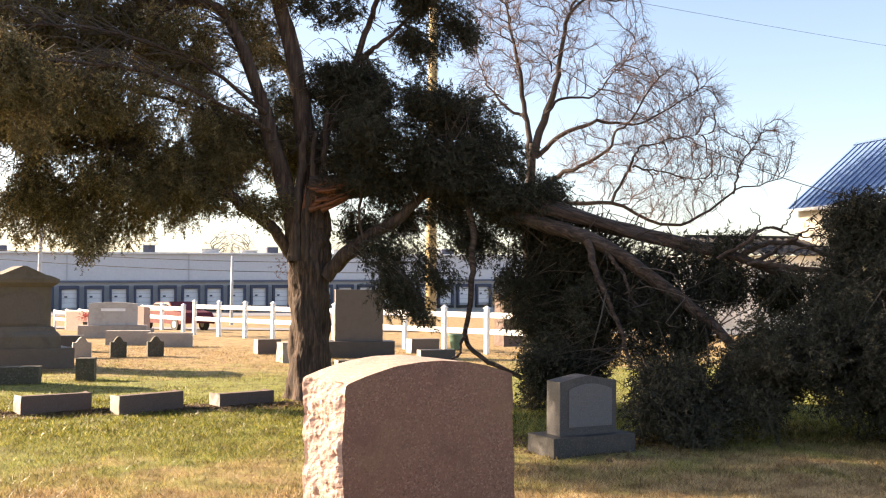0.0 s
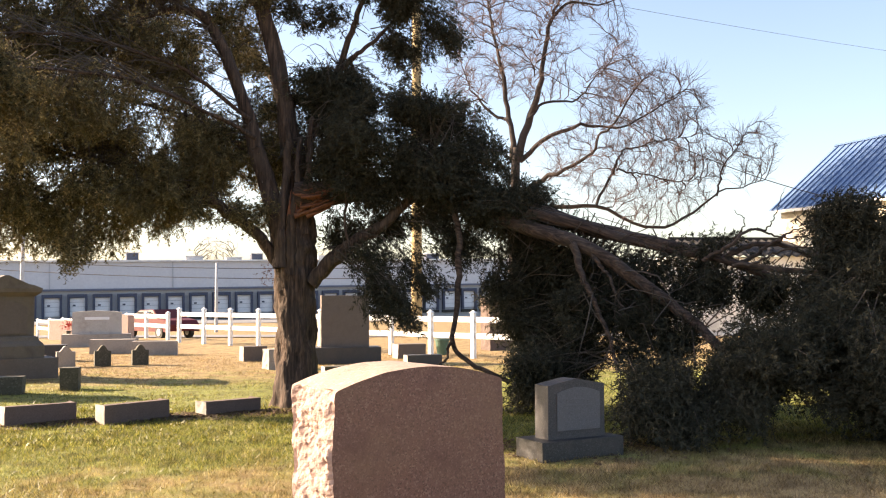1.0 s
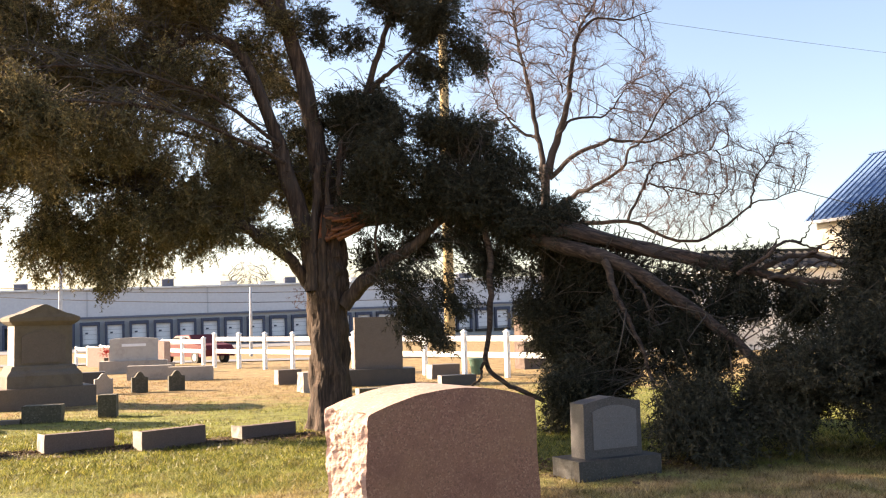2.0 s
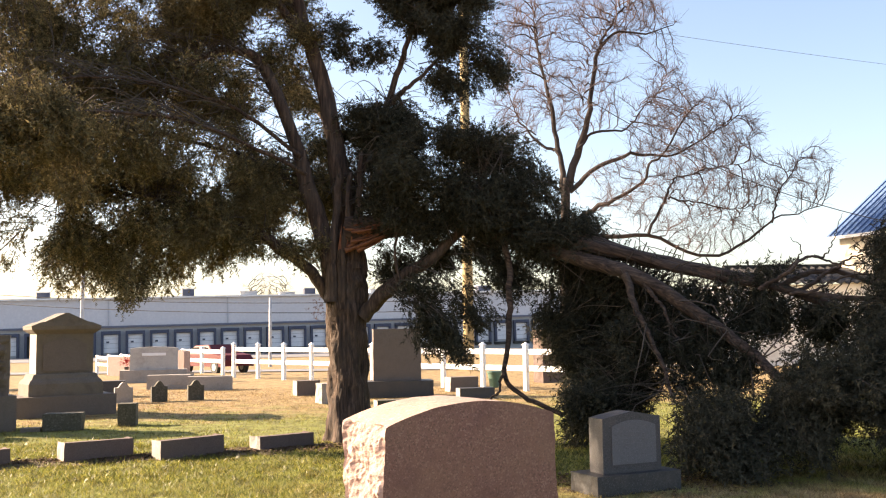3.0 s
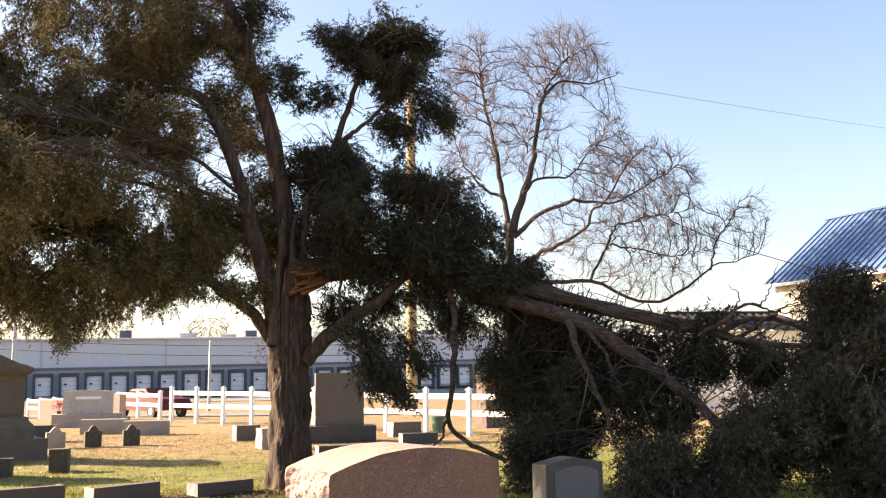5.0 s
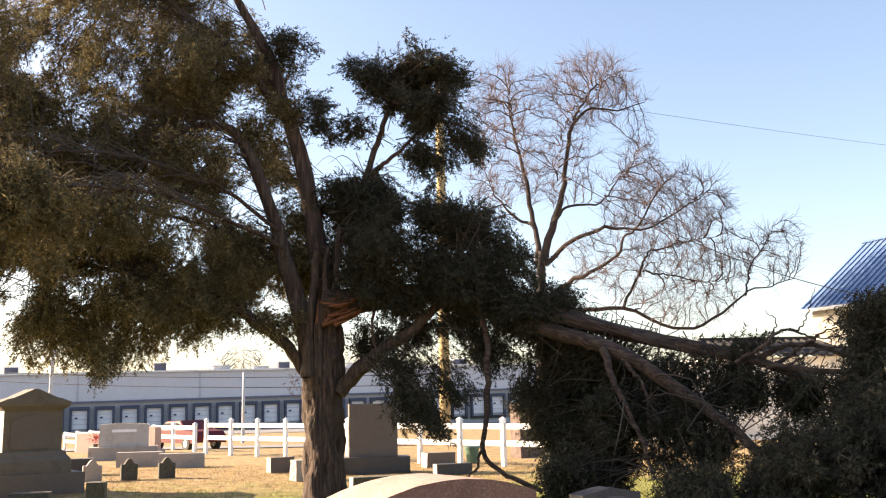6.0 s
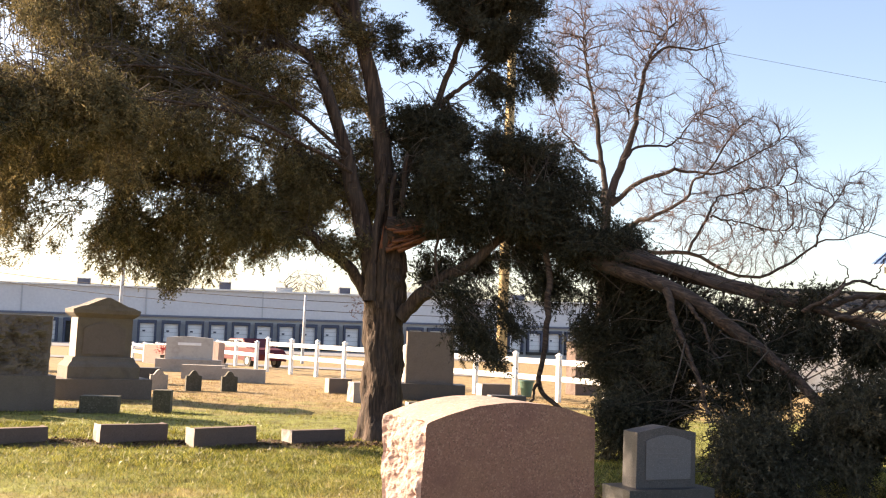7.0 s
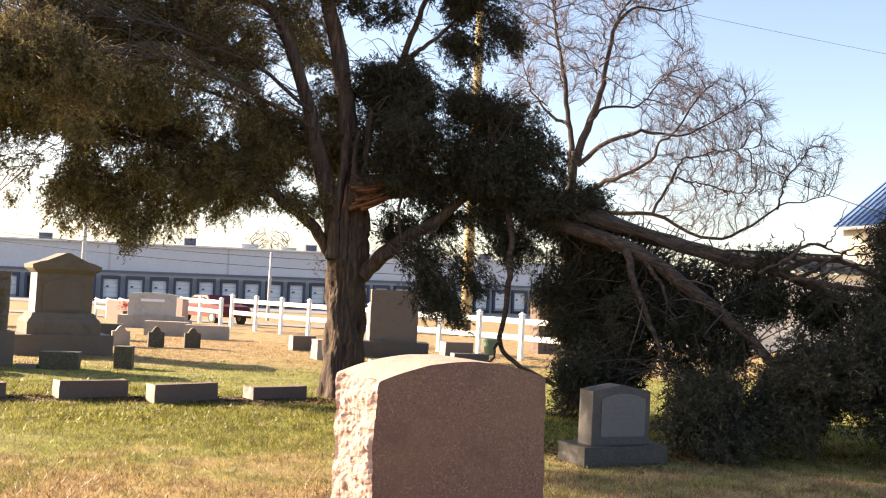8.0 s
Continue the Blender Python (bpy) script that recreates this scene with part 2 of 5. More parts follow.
def box_bm(sx, sy, sz, at=(0, 0, 0), bev=0.0, turn=0.0, seg=1):
    """A box on its base centre, with worn edges."""
    bm = bmesh.new()
    bmesh.ops.create_cube(bm, size=1.0)
    bmesh.ops.scale(bm, vec=(sx, sy, sz), verts=bm.verts)
    bmesh.ops.translate(bm, vec=(0, 0, sz / 2), verts=bm.verts)
    if bev:
        bmesh.ops.bevel(bm, geom=list(bm.edges), offset=bev, segments=seg, affect="EDGES")
    bm.transform(pose(*at, 0, 0, turn))
    return bm


def thing(name, m, label, category, group="", kind=""):
    e = new(name)
    e.matrix_world = m
    return tagged(e, label, category, group, kind)


def tube_arrays(points, radii, sides=8, lump=0.0, flute=0, seed=0, cap=True):
    """Rings along a smooth line: returns vertices and triangles."""
    p = np.array(points, float)
    r = np.array(radii, float)
    d = np.gradient(p, axis=0)
    d /= np.linalg.norm(d, axis=1)[:, None] + 1e-9
    ref = np.array([0.31, 0.95, 0.05]) if abs(d[0][1]) < 0.8 else np.array([1.0, 0, 0])
    a = np.linspace(0, 2 * np.pi, sides, endpoint=False)
    u = np.cross(d, ref)
    u /= np.linalg.norm(u, axis=1)[:, None] + 1e-9
    v = np.cross(d, u)
    k = np.ones((len(p), sides))
    if lump:
        g = np.random.default_rng(seed)
        ph = g.uniform(0, 6.28, 6)
        s = np.linspace(0, len(p) * 0.5, len(p))[:, None]
        k += lump * (np.sin(3 * a[None] + ph[0] + s * 0.5) + 0.7 * np.sin(5 * a[None] + ph[1] - s * 0.7) + 0.6 * np.sin(2 * a[None] + ph[2] + s * 1.3))
        if flute:
            k += lump * 0.8 * np.sin(flute * a[None] + ph[3] + 0.4 * np.sin(s))
    rr = r[:, None] * k
    ring = p[:, None, :] + rr[..., None] * (np.cos(a)[None, :, None] * u[:, None, :] + np.sin(a)[None, :, None] * v[:, None, :])
    V = ring.reshape(-1, 3)
    i = np.arange(len(p) - 1)[:, None] * sides
    j = np.arange(sides)[None]
    j2 = (j + 1) % sides
    q = np.stack([i + j, i + j2, i + sides + j2, i + sides + j], -1).reshape(-1, 4)
    F = np.concatenate([q[:, [0, 1, 2]], q[:, [0, 2, 3]]])
    if cap:
        V = np.concatenate([V, p[[-1]]])
        e = (len(p) - 1) * sides
        F = np.concatenate([F, [[e + jj, e + (jj + 1) % sides, len(V) - 1] for jj in range(sides)]])
    return V, F


def smooth_line(points, n):
    """A line of n points through a few given ones (Catmull-Rom)."""
    p = np.array(points, float)
    p = np.concatenate([[2 * p[0] - p[1]], p, [2 * p[-1] - p[-2]]])
    t = np.linspace(0, len(p) - 3 - 1e-6, n)
    i = t.astype(int)
    f = (t - i)[:, None]
    a, b, c, d = p[i], p[i + 1], p[i + 2], p[i + 3]
    return 0.5 * (2 * b + (c - a) * f + (2 * a - 5 * b + 4 * c - d) * f * f + (3 * b - a - 3 * c + d) * f ** 3)


def gather(arrays):
    V, F, n = [], [], 0
    for v, f in arrays:
        V.append(v)
        F.append(np.asarray(f) + n)
        n += len(v)
    return np.concatenate(V), np.concatenate(F)


def limb(points, r0, r1, n=24, sides=10, lump=0.07, seed=0, wobble=0.02, flute=0, power=0.8):
    g = np.random.default_rng(seed)
    p = smooth_line(points, n)
    w = np.cumsum(g.normal(0, wobble, (n, 3)), 0)
    w -= np.linspace(0, 1, n)[:, None] * w[-1]
    p = p + w
    t = np.linspace(0, 1, n) ** power
    r = r0 + (r1 - r0) * t
    r = r * (1 + 0.06 * np.sin(np.linspace(0, 9, n) + seed))
    return tube_arrays(p, r, sides, lump, flute, seed)


def spray_template(g, n=11, width=0.046):
    """A plume of scale-leaf twiglets along z: thin blades that fan out from one axis."""
    V, F = [], []
    bend = g.normal(0, 0.16, 2)
    for i in range(n):
        z = (i + g.random()) / n * 0.85
        base = np.array([bend[0] * z * z, bend[1] * z * z, z])
        a = g.uniform(0, 2 * np.pi)
        d = np.array([math.cos(a), math.sin(a), g.uniform(0.3, 1.3)])
        d /= np.linalg.norm(d)
        tip = base + d * g.uniform(0.22, 0.42) * (1.1 - 0.4 * z)
        side = np.cross(d, g.normal(size=3))
        side *= width * g.uniform(0.7, 1.3) / np.linalg.norm(side)
        k = len(V)
        V += [base + side, tip, base - side]
        F += [(k, k + 1, k + 2)]
    return np.array(V), np.array(F)


def scatter(templates, pos, along, size, g):
    """Copies of small templates at points, their z turned along given directions."""
    out = []
    along = along / (np.linalg.norm(along, axis=1)[:, None] + 1e-9)
    which = g.integers(0, len(templates), len(pos))
    for k, (tv, tf) in enumerate(templates):
        s = np.where(which == k)[0]
        if not len(s):
            continue
        z = along[s]
        x = np.cross(z, g.normal(size=(len(s), 3)))
        x /= np.linalg.norm(x, axis=1)[:, None] + 1e-9
        y = np.cross(z, x)
        V = pos[s][:, None] + size[s][:, None, None] * (tv[None, :, 0, None] * x[:, None] + tv[None, :, 1, None] * y[:, None] + tv[None, :, 2, None] * z[:, None])
        F = tf[None] + (np.arange(len(s)) * len(tv))[:, None, None]
        out.append((V.reshape(-1, 3), F.reshape(-1, 3)))
    return gather(out)


_g = np.random.default_rng(11)
SPRAYS = [spray_template(_g) for _ in range(9)]


def foliage(regions, anchors, seed, size=0.22, per=30, droop=0.35, loose=0.22, twig_r=0.007):
    """Branchlets from the limbs into rounded regions, clad with sprays on their outer parts.
    regions: centre, half sizes, how many branchlets. Returns sprays and twigs."""
    g = np.random.default_rng(seed)
    anc = np.array(anchors, float)
    pos, way, twigs = [], [], []
    for cx, cy, cz, rx, ry, rz, n in regions:
        c, r = np.array([cx, cy, cz]), np.array([rx, ry, rz])
        subs = []
        for _ in range(max(2, n // 9)):
            d = g.normal(size=3)
            subs.append(c + d / np.linalg.norm(d) * r * g.uniform(0.1, 1.05) ** 0.6)
        own = 0.11 + 0.10 * float(np.mean(r))
        for q in range(n):
            end = subs[q % len(subs)] + g.normal(size=3) * own * (1.0, 1.0, 0.7)
            near = anc[np.argsort(np.linalg.norm(anc - end, axis=1))[:6]]
            start = near[0] + (near[g.integers(len(near))] - near[0]) * g.random() + g.normal(size=3) * 0.16
            gap = end - start
            L = np.linalg.norm(gap)
            if L > 1.3:
                start = end - gap / L * 1.3 * g.uniform(0.5, 1.0) + g.normal(size=3) * 0.1
                L = np.linalg.norm(end - start)
            mid = (start + end) / 2 + np.array([0, 0, droop * L * g.uniform(0.1, 0.6)]) + g.normal(size=3) * 0.08 * L
            line = smooth_line([start, mid, end], 8)
            twigs.append(tube_arrays(line, np.linspace(twig_r * g.uniform(0.8, 1.6), 0.003, 8), 3, cap=False))
            m = max(6, int(per * g.uniform(0.6, 1.4)))
            t = 1 - g.random(m) ** 1.3 * min(0.7, 0.55 / max(L, 0.3))
            f = t * 7 - 1e-6
            i = np.clip(f.astype(int), 0, 6)
            b = line[i] + (f - i)[:, None] * (line[i + 1] - line[i])
            tan = line[i + 1] - line[i]
            tan /= np.linalg.norm(tan, axis=1)[:, None] + 1e-9
            off = g.normal(size=(m, 3)) * loose * (1.15 - 0.5 * t)[:, None]
            pos.append(b + off)
            way.append(tan * 0.7 + off * 3.0 + g.normal(size=(m, 3)) * 0.35 + np.array([0, 0, -0.25]))
    pos, way = np.concatenate(pos), np.concatenate(way)
    sz = size * g.uniform(0.6, 1.35, len(pos))
    return scatter(SPRAYS, pos, way, sz, g), gather(twigs)


# ---- ground ----


def land(y):
    """The ground falls a little past the fence towards the loading yard."""
    return -1.5 * (1 - math.exp(-max(y - 36.0, 0.0) / 26.0))


def ground_sheet():
    xs = np.unique(np.concatenate([np.linspace(-16, 12, 113), np.linspace(-60, 60, 61), np.linspace(-1500, 1500, 21)]))
    ys = np.unique(np.concatenate([np.linspace(-6, 40, 140), np.linspace(-60, 150, 71), np.linspace(-1500, 3000, 21)]))
    V, F = [], []
    for y in ys:
        for x in xs:
            h = land(y)
            if 1 < y < 36 and -15 < x < 11:
                h += 0.02 * noise.noise(Vector((x * 0.8, y * 0.8, 0))) + 0.008 * noise.noise(Vector((x * 3, y * 3, 5)))
            V.append((x, y, h))
    n = len(xs)
    for j in range(len(ys) - 1):
        for i in range(n - 1):
            F.append((j * n + i, j * n + i + 1, (j + 1) * n + i + 1, (j + 1) * n + i))
    ob = mesh_object("ground", V, F, TURF, None, "winter cemetery lawn of straw and green patches", True)
    return tagged(ob, category="lawn", kind="structure")


ground = ground_sheet()


def grass():
    g = np.random.default_rng(5)
    parts = []
    for n, y0, y1, h in ((130000, 5.2, 13.5, 0.042), (110000, 9.0, 26.0, 0.036)):
        y = g.uniform(y0, y1, n)
        x = g.uniform(-0.62, 0.55, n) * y
        z = np.zeros(n) - 0.005
        hh = h * g.uniform(0.5, 1.5, n)
        a = g.uniform(0, 6.28, n)
        wdt = np.where(y < 10, 0.0035, 0.006)
        lean = g.normal(0, 0.8, (n, 2)) * hh[:, None]
        b0 = np.stack([x - np.cos(a) * wdt, y - np.sin(a) * wdt, z], 1)
        b1 = np.stack([x + np.cos(a) * wdt, y + np.sin(a) * wdt, z], 1)
        tp = np.stack([x + lean[:, 0], y + lean[:, 1], z + hh], 1)
        V = np.stack([b0, b1, tp], 1).reshape(-1, 3)
        parts.append((V, np.arange(3 * n).reshape(-1, 3)))
    v, f = gather(parts)
    ob = tri_object("grass", v, f, BLADE)
    return tagged(ob, "short dry lawn grass, straw and green blades", "grass", kind="stuff")


grass()


def strip(name, line, width, lift, mat, label, category):
    V, F = [], []
    for k, (x, y) in enumerate(line):
        x2, y2 = line[min(k + 1, len(line) - 1)]
        x1, y1 = line[max(k - 1, 0)]
        d = Vector((x2 - x1, y2 - y1)).normalized()
        nx, ny = -d.y * width / 2, d.x * width / 2
        for s in (1, -1):
            V.append((x + s * nx, y + s * ny, land(y + s * ny) + lift))
        if k:
            F.append((2 * k - 2, 2 * k - 1, 2 * k + 1, 2 * k))
    return tagged(mesh_object(name, V, F, mat, None, label), category=category, kind="structure")


strip("road", [(-90 + 8 * i, 54.0 + 0.10 * i) for i in range(20)], 9.0, 0.05, ASPHALT, "grey asphalt lane beyond the white fence", "road")
strip("loading_yard", [(-112 + 9.4 * i, 82.5 + 3.42 * i) for i in range(22)], 22.0, 0.05, ASPHALT, "grey asphalt loading yard before the warehouse", "yard")

# ---- warehouse ----


def warehouse():
    w = thing("warehouse", pose(-30, 128, -1.5, 0, -0.9, 20), "long low pale grey warehouse with a row of loading docks", "warehouse")
    x0, x1 = -62.0, 95.0
    mid, L = (x0 + x1) / 2, x1 - x0
    part("wall", box_bm(L, 20, 6.15, (mid, 10.0, -2.0)), BLOCK, w, "painted block lower wall")
    part("upper_wall", box_bm(L, 20.4, 3.55, (mid, 9.9, 4.42)), SIDING, w, "pale grey metal siding")
    part("band", box_bm(L, 20.8, 0.26, (mid, 9.85, 4.154)), BAND, w, "dark blue band above the docks")
    part("parapet_cap", box_bm(L + 0.6, 21.2, 0.22, (mid, 9.8, 7.975)), WHITE_PAINT, w, "white parapet cap")
    for k in range(10):
        part("panel_joint", box_bm(0.16, 0.1, 3.5, (x0 + 10.5 + k * 15.45, -0.34, 4.45)), BLOCK, w)
    x = -20.3 - 3.091 * 12
    while x < 88:
        if -32.0 < x < -29.0:
            part("dock_opening", box_bm(2.3, 0.1, 3.0, (x, -0.06, 0.55)), BUMPER, w, "open dark dock doorway")
        else:
            d = part("dock_door", box_bm(1.85, 0.12, 2.4, (x, -0.09, 0.85), 0.02), DOOR_WHITE, w, "white sectional dock door")
            for q in (0.6, 1.2, 1.8):
                part("panel_seam", box_bm(1.8, 0.03, 0.05, (x, -0.16, 0.85 + q)), BLOCK, d)
            part("door_window", box_bm(0.36, 0.03, 0.22, (x - 0.4, -0.165, 2.15)), SHELTER, d, "small dark door window")
        sh = part("dock_shelter", box_bm(0.30, 0.7, 2.95, (x - 1.08, -0.3, 0.55), 0.03), SHELTER, w, "faded blue dock shelter")
        part("side_pad", box_bm(0.30, 0.7, 2.95, (x + 1.08, -0.3, 0.55), 0.03), SHELTER, sh)
        part("head_pad", box_bm(2.46, 0.704, 0.45, (x, -0.3, 3.27), 0.03), SHELTER, sh)
        part("bumper", box_bm(2.6, 0.4, 0.4, (x, -0.25, 0.12), 0.04), BUMPER, w, "black rubber dock bumper")
        x += 3.091
    for x, sx, sz in ((-10.2, 1.6, 1.1), (-1.9, 2.4, 0.6), (6.9, 1.6, 0.95), (3.6, 2.2, 0.4), (-29, 1.6, 0.9), (34, 2.0, 0.9), (17, 2.2, 0.6)):
        u = part("roof_unit", box_bm(sx, 1.6, sz, (x, 4, 8.19), 0.05), GALV if sx > 2 else SHELTER, w, "rooftop air handling unit")
        part("unit_cap", box_bm(sx + 0.2, 1.8, 0.12, (x, 4, 8.19 + sz)), GALV, u)
    return w


warehouse()

# ---- fence along the lane ----


def fence(points, tall=1.0):
    f = thing("fence", pose(0, 0, 0), "white vinyl post and rail fence with two rails", "fence")
    for k, (x, y) in enumerate(points):
        z = land(y)
        p = part("post", box_bm(0.12, 0.12, 1.24 * tall, (x, y, z - 0.07), 0.012, FENCE_TURN), WHITE_VINYL, f)
        bm = bmesh.new()
        bmesh.ops.create_cone(bm, cap_ends=True, segments=4, radius1=0.115, radius2=0.02, depth=0.07)
        bm.transform(pose(x, y, z + 1.24 * tall - 0.04, 0, 0, FENCE_TURN + 45))
        part("cap", bm, WHITE_VINYL, p)
        if k:
            px, py = points[k - 1]
            a = math.degrees(math.atan2(y - py, x - px))
            L = math.hypot(x - px, y - py)
            for h in (0.52, 0.94):
                part("rail", box_bm(L - 0.1, 0.045, 0.145, ((x + px) / 2, (y + py) / 2, z + h * tall - 0.02), 0.01, a), WHITE_VINYL, f)
    return f


FENCE_TURN = -40.0
fence([(-8.69 + 1.092 * k, 32.29 - 0.952 * k) for k in range(11)])
fence([(-9.70 - 1.32 * k, 34.5 + 1.71 * k) for k in range(9)][::-1], 0.86)

# ---- gravestones ----
ROW = 38.0  # the rows of graves run at this angle


def slab_mesh(name, wd, th, ht, mat, parent, arch=0.0, rough=0.0, shape="arch", label="", base_z=0.0, seed=0, chip=0.012, both=True, lit_end_mat=None, tilt=0.0, face=0.0, top_mat=None):
    """A stone slab standing on base_z, centred; its top arched, flat, pointed or shouldered, its ends smooth or rock-pitched."""
    fine = rough > 0.05
    nv, nu, na = (110, 44, 44) if fine else (40, 14, 24) if rough > 0.015 else (8, 3, 18)
    bm = bmesh.new()

    def top(s):
        if shape == "arch":
            return ht - arch * (2 * s - 1) ** 2
        if shape == "peak":
            return ht - arch * abs(2 * s - 1)
        if shape == "gothic":
            e = abs(2 * s - 1)
            return ht - arch * (0.0 if e < 0.28 else (0.55 if e > 0.62 else 0.55 * (e - 0.28) / 0.34) + 0.15) if e > 0.28 else ht - 0.15 * arch * (e / 0.28) ** 2
        return ht

    def out(u, v, side):
        if rough <= 0 or (side > 0 and not both):
            return 0.0
        p = Vector((u * th * 4.5 + seed, v * ht * 3.4, side * 4.0 + seed))
        big = noise.noise(p * 0.55)
        ridge = 0.5 - abs(noise.noise(p * 1.3 + Vector((9, 3, 1))))
        if not fine:
            return rough * (1.0 * big + 0.9 * ridge + 0.35 * noise.noise(p * 2.6) + 0.12 * noise.noise(p * 6.0) - 0.35)
        d1 = noise.voronoi(p * 1.15)[0][0]
        d2 = noise.voronoi(p * 2.9 + Vector((4, 4, 2)))[0][0]
        o = 0.5 * big + 0.35 * ridge + 0.85 * min(d1, 0.7) + 0.34 * min(d2, 0.6) + 0.22 * noise.noise(p * 4.5) + 0.13 * noise.noise(p * 10.0) + 0.06 * noise.noise(p * 21.0)
        return rough * (0.4 if side > 0 else 0.85) * (o + 0.3 * (1 - v) - 0.85)

    grids = {}
    for side in (-1, 1):
        grid = []
        h = top(0.0 if side < 0 else 1.0)
        for j in range(nv + 1):
            v = j / nv
            row = []
            for i in range(nu + 1):
                u = i / nu
                o = out(u, v, side)
                ease = 0.45 if i in (0, nu) else 1.0
                row.append(bm.verts.new((side * (wd / 2 + o * ease), -th / 2 + u * th + (o * 0.25 if 0 < i < nu else 0), base_z + v * h)))
            grid.append(row)
        grids[side] = grid
        for j in range(nv):
            for i in range(nu):
                q = [grid[j][i], grid[j][i + 1], grid[j + 1][i + 1], grid[j + 1][i]]
                bm.faces.new(q if side > 0 else q[::-1]).material_index = 1 if lit_end_mat else 0
    rows = []
    for i in range(nu + 1):
        y = -th / 2 + th * i / nu
        line = [grids[-1][nv][i]]
        for k in range(1, na):
            s = k / na
            dz = chip * 0.25 * noise.noise(Vector((s * 9, y * 9, seed)))
            line.append(bm.verts.new((-wd / 2 + wd * s, y, base_z + top(s) + dz - (tilt * (i / nu)))))
        line.append(grids[1][nv][i])
        rows.append(line)
    for i in range(nu):
        for k in range(na):
            bm.faces.new([rows[i][k], rows[i][k + 1], rows[i + 1][k + 1], rows[i + 1][k]]).material_index = 2 if top_mat else 0
    for i, flip in ((0, False), (nu, True)):
        if face and i == 0:
            cols = [[grids[-1][j][0] for j in range(nv + 1)]]
            for k in range(1, na):
                s = k / na
                col = []
                for j in range(nv):
                    v = j / nv
                    q = Vector((s * wd * 5 + seed, v * ht * 5, seed * 2.0))
                    o = face * (noise.noise(q) + 0.8 * (0.5 - abs(noise.noise(q * 1.7))) + 0.35 * noise.noise(q * 4))
                    e = min(1.0, 6 * s, 6 * (1 - s), 6 * (1 - v), 3 * v + 0.3)
                    col.append(bm.verts.new((-wd / 2 + wd * s, -th / 2 - o * e, base_z + v * top(s))))
                cols.append(col + [rows[0][k]])
            cols.append([grids[1][j][0] for j in range(nv + 1)])
            for a, b in zip(cols, cols[1:]):
                for j in range(nv):
                    bm.faces.new([a[j], b[j], b[j + 1], a[j + 1]])
            continue
        loop = [grids[-1][j][i] for j in range(nv + 1)] + rows[i][1:-1] + [grids[1][j][i] for j in range(nv, -1, -1)]
        bm.faces.new(loop if flip else loop[::-1])
    if not face:
        bm.faces.new([grids[-1][0][i] for i in range(nu + 1)] + [grids[1][0][i] for i in range(nu, -1, -1)])
    bmesh.ops.recalc_face_normals(bm, faces=bm.faces)
    ob = part(name, bm, mat, parent, label)
    # a paler second material paints sunlight onto the end faces
    if lit_end_mat:
        ob.data.materials.append(lit_end_mat)
    if top_mat:
        ob.data.materials.append(top_mat)
    return ob


def grave(x, y, turn, label, name="headstone", lean=0.0, group=""):
    return thing(name, pose(x, y, -0.015, 0, lean, turn), label, "gravestone", group)


def along(ax, ay, turn, a, b):
    """From a corner, a metres along the row and b metres behind it."""
    c, s = math.cos(radians(turn)), math.sin(radians(turn))
    return ax + a * c - b * s, ay + a * s + b * c


# pink granite stone, nearest
PX, PY, PT = -0.428, 4.2, 33.0
px, py = along(PX, PY, PT, 0.48, 0.23)
pink = grave(px, py, PT, "pink granite headstone with arched top and rock-pitched sides", lean=-0.8)
slab_mesh("base", 1.25, 0.62, 0.30, PINK_ROUGH_LIT, pink, rough=0.03, seed=4, label="rock-pitched granite base")
# rock-pitched ends and top coloured paler for the sun they catch
slab_mesh("die", 0.96, 0.46, 0.98, PINK, pink, arch=0.09, rough=0.085, base_z=0.30, seed=21, lit_end_mat=PINK_ROUGH_LIT, top_mat=PINK_TOP_LIT, label="polished pink granite die with an arched top")

# grey granite stone before the fallen limb
gx, gy = 1.405, 9.31
grey = grave(gx, gy, 27.0, "blue-grey granite headstone on a wide base in shade", lean=0.0)
slab_mesh("base", 0.98, 0.46, 0.21, GREY_DARK, grey, rough=0.022, seed=8, shape="flat", label="rough grey granite base")
die = slab_mesh("die", 0.685, 0.23, 0.585, GREY, grey, arch=0.06, shape="peak", base_z=0.21, seed=9, rough=0.006)
slab_mesh("panel", 0.52, 0.012, 0.42, PANEL_STONE, die, arch=0.055, base_z=0.29, seed=10, label="frosted lettering panel").location = (0.02, -0.118, 0)
for k, (w, z) in enumerate(((0.30, 0.58), (0.36, 0.52), (0.22, 0.47))):
    part("lettering", box_bm(w, 0.004, 0.018, (0.02, -0.1255, z)), PANEL_STONE, die)

# the row of low markers
for k, (x0, y0, x1, y1, h) in enumerate(((-6.70, 10.85, -5.72, 11.15, 0.20), (-5.32, 11.66, -4.46, 11.84, 0.245), (-4.15, 11.80, -3.33, 12.10, 0.245), (-3.05, 12.50, -2.30, 12.95, 0.19))):
    a = math.degrees(math.atan2(y1 - y0, x1 - x0)) * 0.2 + 39
    L = math.hypot(x1 - x0, y1 - y0) * 1.0
    cx, cy = along((x0 + x1) / 2, (y0 + y1) / 2, a, 0, 0.13)
    m = grave(cx, cy, a, "low brown granite marker with rock-pitched ends", "grave_marker", (k % 2) * 1.2 - 0.6, "row of low markers")
    # ends are rock-pitched; their pale colour paints the low sun on them
    slab_mesh("stone", L, 0.27, h + 0.02, MARKER_STONE, m, rough=0.02, seed=30 + k, shape="flat", tilt=0.018, lit_end_mat=LIGHT_STONE)


